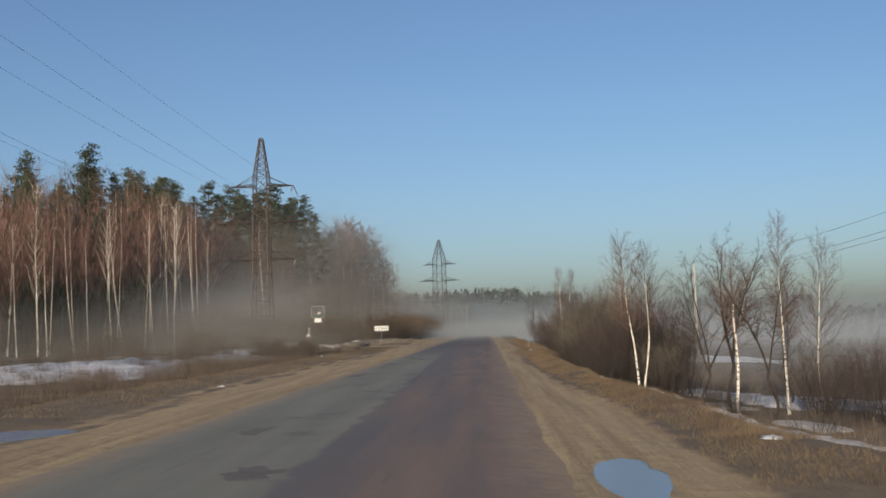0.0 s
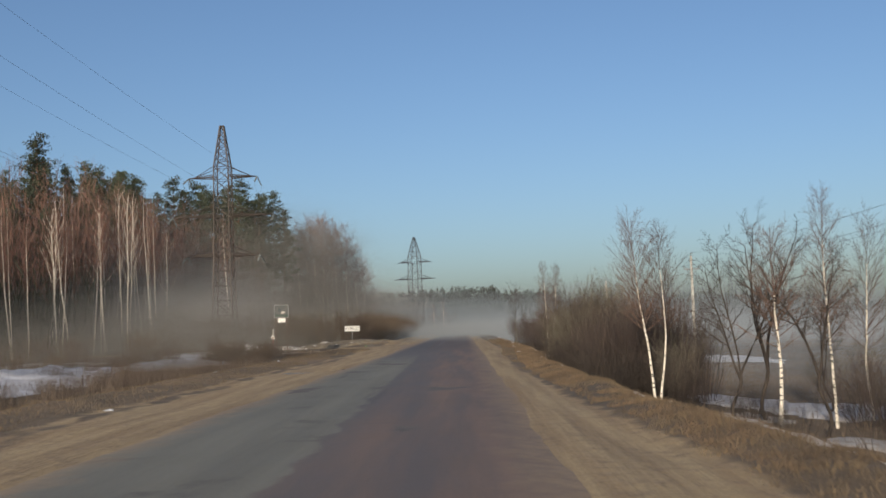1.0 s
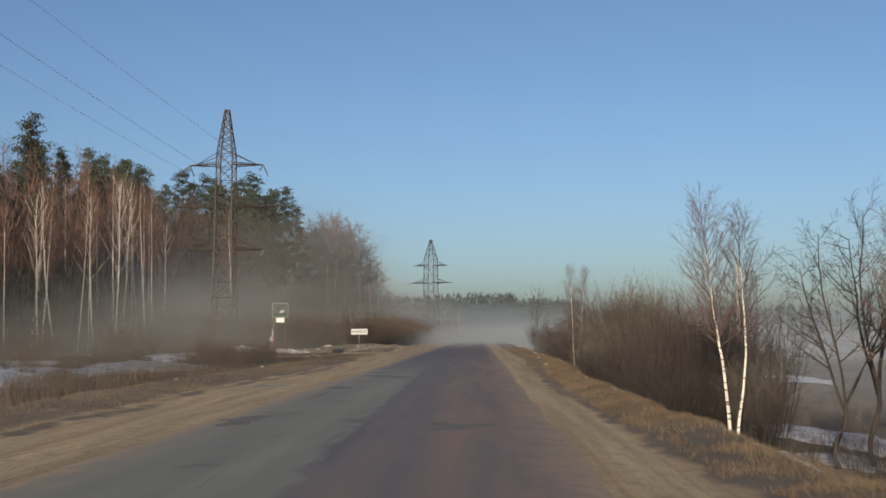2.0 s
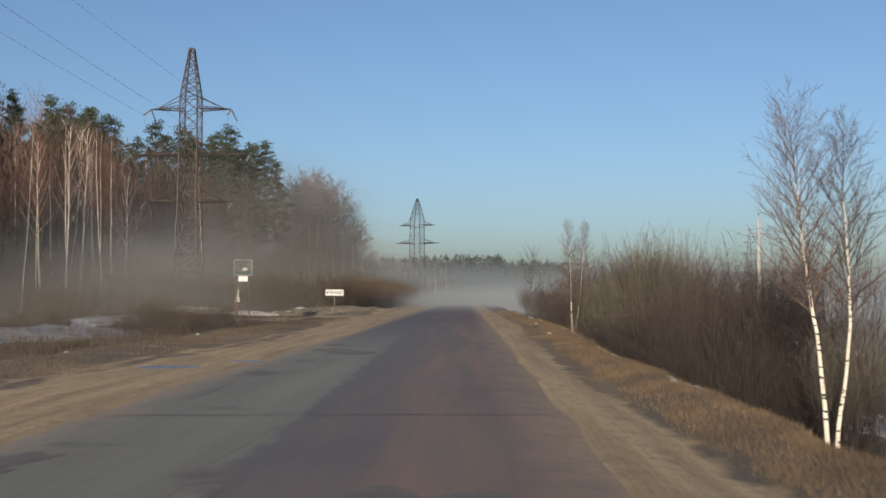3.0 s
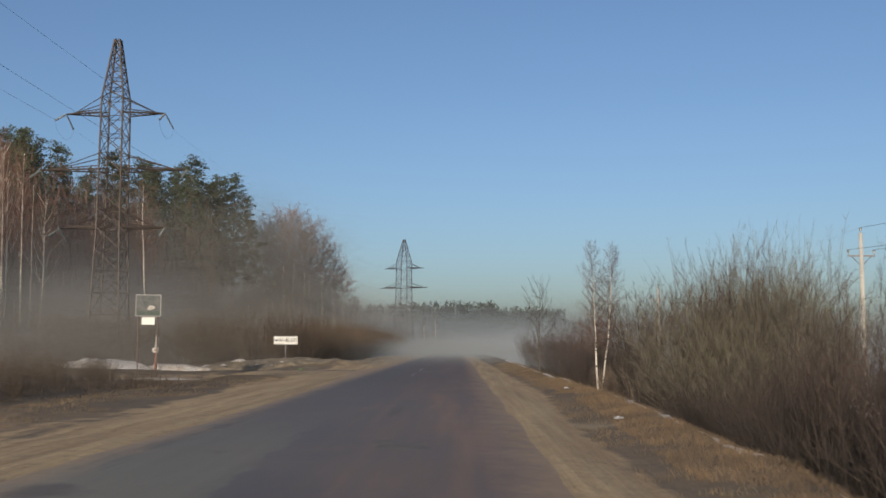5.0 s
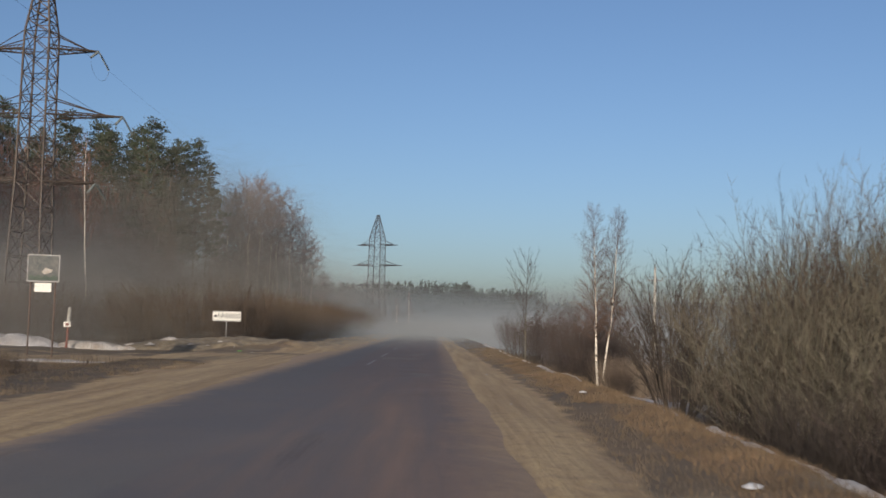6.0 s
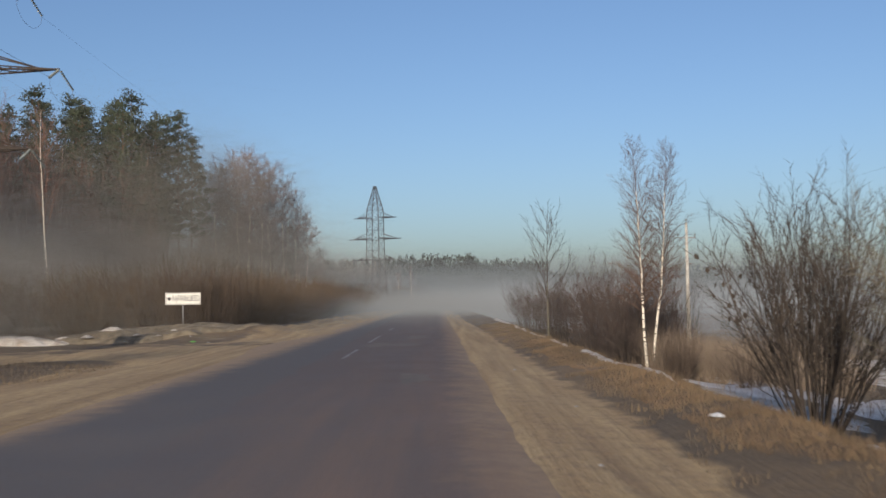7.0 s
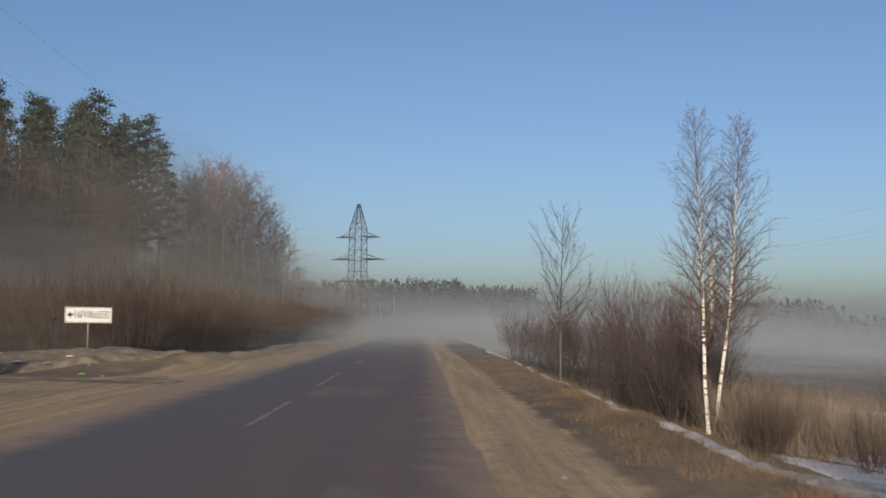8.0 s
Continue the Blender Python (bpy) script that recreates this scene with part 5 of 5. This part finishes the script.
# ---- far woods ----
def far_woods(name, path, count, tall, deep, material, label, each=80, size=(0.42, 0.42, 0.75)):
    """Overlapping ragged crowns of a wood too far off to count."""
    v, f = [], []
    for i in range(count):
        q = rng.random() * (len(path) - 1)
        a, b = path[int(q)], path[int(q) + 1]
        x, y = a[0] + (b[0] - a[0]) * (q % 1), a[1] + (b[1] - a[1]) * (q % 1) + rng.random() * deep
        h = tall * rng.uniform(0.82, 1.06) * (1 + 0.18 * wave(x, y, 0.02, 4.0))
        w = h * rng.uniform(0.06, 0.11)
        z0 = -3.2 if x > 15 else -0.3
        for s in range(each):
            g = rng.random() ** 0.8
            reach = w * (1.25 - g) * rng.uniform(0.3, 1.1) + 0.2
            t = rng.random() * 6.283
            cx, cy, cz = x + reach * math.cos(t), y + reach * math.sin(t), z0 + h * g
            u = rng.normal(0, 1, (3, 3)) * np.array(size)
            n = len(v)
            v += [(cx + u[0, 0], cy + u[0, 1], cz + u[0, 2]), (cx + u[1, 0], cy + u[1, 1], cz + u[1, 2]), (cx + u[2, 0], cy + u[2, 1], cz + u[2, 2])]
            f.append((n, n + 1, n + 2))
    ob = new(name, mesh_from_arrays(name, np.array(v), np.array(f), material))
    tagged(ob, label, "forest", kind="stuff")


far_woods("far_forest", [(-150, 430), (-60, 470), (10, 480), (42, 462)], 1150, 19, 50, FAR_NEEDLES, "dark distant forest behind the misty road", 110, (0.24, 0.24, 0.55))
far_woods("far_forest", [(38, 464), (60, 450), (130, 400)], 560, 15, 50, FAR_NEEDLES, "dark distant forest behind the misty road", 100, (0.24, 0.24, 0.55))
far_woods("far_forest", [(110, 330), (150, 300), (220, 260), (300, 230)], 700, 9, 60, FAR_NEEDLES, "dark distant forest across the misty field", 60, (0.24, 0.24, 0.5))
far_woods("far_thicket", [(-28, 300), (-12, 360), (-2, 420), (40, 430)], 220, 6, 40, BRUSH, "brown bare thicket far down the road", 110, (0.13, 0.13, 0.7))

# ---- grass ----
pyr = random.Random(9)


def verge_right():
    while True:
        y = 4 + 136 * pyr.random() ** 1.2
        a, b = np.interp(y, *SAND), bank_edge(y) + 0.35
        x = a + (b - a) * pyr.random() ** 0.8
        if wave(x, y, 0.8, 3.0) + wave(x, y, 2.2, 6.0) * 0.6 + 0.9 * (x - a) / (b - a) > 0.12:
            return x, y


def crest_right():
    while True:
        y = pyr.uniform(14, 112)
        x = bank_edge(y) + pyr.uniform(-1.1, 0.25)
        if wave(x, y, 0.7, 9.0) > (-0.3 if 48 < y < 98 else 0.0):
            return x, y


def verge_left():
    while True:
        x, y = pyr.uniform(-16, -8.4), 12 + 90 * pyr.random()
        if wave(x, y, 0.5, 3.0) + 0.3 * min(1, (-8.6 - x)) > 0.05:
            return x, y


def bank_low():
    return pyr.uniform(7.5, 24), pyr.uniform(30, 150)


blades("dry_grass", 76000, verge_right, 0.03, 0.12, 0.007, DRY_GRASS, "short dry yellow-brown grass on the bank", "grass")
blades("dry_grass", 50000, verge_left, 0.03, 0.13, 0.009, DRY_GRASS, "short dry yellow-brown grass beside the verge", "grass")
blades("dry_grass", 52000, crest_right, 0.03, 0.13, 0.006, RUSTY_GRASS, "rusty yellow dry grass along the edge of the bank", "grass")
def weeds_left():
    while True:
        x, y = pyr.uniform(-27, -12.2), pyr.uniform(34, 102)
        if wave(x, y, 0.28, 5.4) > 0.02:
            return x, y


def weeds_near():
    while True:
        x, y = pyr.uniform(-16.8, -12.4), pyr.uniform(24, 64)
        if wave(x, y, 0.4, 7.7) > -0.12:
            return x, y


blades("dry_reeds", 9000, weeds_near, 0.3, 0.95, 0.007, WEED, "dry brown weed stalks along the field edge", "reeds")
blades("dry_reeds", 14000, weeds_left, 0.3, 0.85, 0.010, WEED, "dry brown weeds standing in patches of old snow", "reeds")
def slope_right():
    y = pyr.uniform(80, 142)
    return bank_edge(y) + pyr.uniform(0.1, 4.2), y


blades("dry_grass", 20000, slope_right, 0.05, 0.26, 0.008, DRY_GRASS, "dry brown grass on the slope of the bank", "grass")
blades("dry_reeds", 14000, bank_low, 0.3, 0.9, 0.008, REED, "dry reeds and weeds below the bank", "reeds")

def reed_bed():
    while True:
        x, y = pyr.uniform(8.2, 18), pyr.uniform(108, 128)
        if x > 0.27 * (y - 85) and math.hypot(x, y - 85) > 29 and wave(x, y, 0.35, 4.4) > -0.1:
            return x, y


blades("dry_reeds", 15000, reed_bed, 0.9, 2.3, 0.010, PALE_REED, "tall dry brown reeds below the bank", "reeds")


# ---- mist ----
def mist_bank(count, xr, yr, low, top, material, label):
    """A drift of fine level threads of mist that thins upward and towards its rim."""
    def soft(lo, hi):
        return lo + (hi - lo) * rng.beta(1.5, 1.5, count)
    c = np.column_stack([soft(*xr), soft(*yr), low + top * rng.beta(1.0, 2.2, count)])
    keep = np.array([noise.noise((p[0] * 0.03, p[1] * 0.02, p[2] * 0.10)) for p in c]) > rng.uniform(-0.8, 0.4, count)
    c = c[keep]
    n = len(c)
    far = np.maximum(45, np.hypot(c[:, 0], c[:, 1] - 85)) * rng.uniform(0.6, 1.4, n)
    t = rng.uniform(0, 6.283, n)
    way = np.column_stack([np.cos(t), np.sin(t), rng.normal(0, 0.16, n)]) * (far * 0.05)[:, None]
    up = np.column_stack([np.zeros(n), np.zeros(n), far * 0.0000087])
    v = np.stack([c - way - up, c + way, c - way + up], 1).reshape(-1, 3)
    tagged(new("ground_mist", mesh_from_arrays("ground_mist", v, np.arange(3 * n).reshape(-1, 3), material)), label, "mist", kind="stuff")


PALE_MIST, GREY_MIST = "pale morning mist drifting over the road", "grey morning mist lying before the wood"
FAR_MIST, FIELD_MIST = "pale morning mist before the far forest", "pale morning mist over the low field"
mist_bank(44000, (-42, 70), (205, 340), -1.5, 7.0, MIST, PALE_MIST)
mist_bank(30000, (2, 26), (178, 265), -2.0, 5.5, MIST, PALE_MIST)
mist_bank(46000, (-16, 11), (112, 310), -0.2, 2.8, ROAD_MIST, "thin morning mist lying low on the road")
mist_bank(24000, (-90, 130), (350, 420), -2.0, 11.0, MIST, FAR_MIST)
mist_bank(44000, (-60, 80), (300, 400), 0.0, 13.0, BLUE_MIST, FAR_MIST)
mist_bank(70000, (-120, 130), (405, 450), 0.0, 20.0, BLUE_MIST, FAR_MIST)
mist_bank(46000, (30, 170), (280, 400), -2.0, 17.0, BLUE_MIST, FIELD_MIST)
mist_bank(111000, (-62, -34), (145, 258), 0.0, 13.0, SHADE_MIST, GREY_MIST)
mist_bank(120000, (-54, -25), (98, 170), 0.0, 8.5, SHADE_MIST, GREY_MIST)
mist_bank(91000, (-58, -38), (115, 256), 4.0, 19.0, SHADE_MIST, "thin grey haze between the trees of the wood")
mist_bank(195000, (-58, -24), (180, 268), 1.0, 27.0, DIMMED_MIST, "thin grey haze before the pines")
mist_bank(142000, (-46, -13), (52, 126), -0.2, 5.0, DIMMED_MIST, "thin grey mist over wet brown scrub and snow")
mist_bank(124000, (-46, -11), (116, 160), 0.0, 6.0, DIMMED_MIST, "thin grey mist before the brown scrub")
mist_bank(60000, (-38, -21), (108, 146), 0.0, 11.0, SHADE_MIST, "thin grey mist round the foot of the pylon")
mist_bank(28000, (-42, -10), (190, 292), 0.0, 16.0, SHADE_MIST, "thin grey mist at the end of the wood")
mist_bank(40000, (13, 46), (56, 118), -2.8, 4.6, MIST, FIELD_MIST)
mist_bank(52000, (20, 80), (110, 230), -3.0, 6.0, MIST, FIELD_MIST)
mist_bank(105000, (60, 210), (180, 310), -3.0, 11.0, MIST, FIELD_MIST)


# ---- litter ----
def litter(x, y, size, material, label, seed, up=0.0, name="litter", category="litter", group="litter by the road"):
    rl = random.Random(seed)
    s = Shell()
    n, rings = 10, 3
    for i in range(rings + 1):
        for k in range(n):
            t = 2 * math.pi * k / n
            q = size * (i / rings) * rl.uniform(0.7, 1.25)
            s.v.append(Vector((q * math.cos(t), 0.6 * q * math.sin(t), size * (0.28 * (1 - (i / rings) ** 2) * rl.uniform(0.5, 1.3)))))
    s.f = [(i * n + k, i * n + (k + 1) % n, (i + 1) * n + (k + 1) % n, (i + 1) * n + k) for i in range(rings) for k in range(n)]
    ob = new(name, s.mesh(name, material))
    ob.matrix_basis = pose(x, y, height(x, y) + 0.01 + up, 0, 0, rl.uniform(0, 180))
    tagged(ob, label, category, group)


BAG = "crumpled white plastic bag lying on dry grass"
for x, y, size, seed in ((3.8, 14.4, 0.20, 1), (-11.2, 70.0, 0.16, 2), (-8.4, 32.6, 0.14, 3), (-12.4, 59.5, 0.14, 4), (3.3, 86.0, 0.14, 6), (2.9, 71.8, 0.15, 7), (-17.0, 41.0, 0.14, 8)):
    litter(x, y, size, PLASTIC, BAG, seed)
litter(-10.6, 118.2, 0.16, GREEN_BAG, "crumpled bright green wrapper on the sand", 21)
for x, y, size, seed in ((1.6, 96.5, 0.07, 31), (1.9, 88.5, 0.05, 32), (1.4, 83.0, 0.05, 33), (2.2, 60.0, 0.06, 34), (-9.9, 118.0, 0.12, 35), (-13.5, 122.3, 0.16, 36), (-11.6, 122.0, 0.13, 37)):
    litter(x, y, size, STONE, "small pale stone on the sandy verge", seed)

for x, y, size, seed, up in ((-15.6, 123.2, 0.62, 41, 0.34), (-16.6, 122.5, 0.5, 42, 0.2), (-17.8, 122.9, 0.42, 43, 0.12), (-14.2, 122.4, 0.24, 44, 0.24), (-12.6, 123.0, 0.2, 45, 0.26), (-13.2, 122.4, 0.16, 46, 0.2), (-11.4, 123.9, 0.18, 47, 0.16)):
    litter(x, y, size, DIRTY_SNOW, "lump of dirty snow on the heap of earth", seed, up, "snow_lump", "snow", "snow on the heap")


def stake(x, y, tall):
    s = Shell()
    s.tube([Vector((0, 0, -0.2)), Vector((0.01, 0, tall * 0.5)), Vector((0.03, 0.01, tall))], [0.02, 0.018, 0.015], 6, True)
    ob = new("wooden_stake", s.mesh("wooden_stake", POST_BARK, True))
    ob.matrix_basis = pose(x, y, height(x, y), 0, 0, 0)
    tagged(ob, "thin grey wooden stake standing by the road edge", "stake", "stakes by the road")


stake(-9.2, 142, 1.3)
stake(-9.6, 174, 2.2)
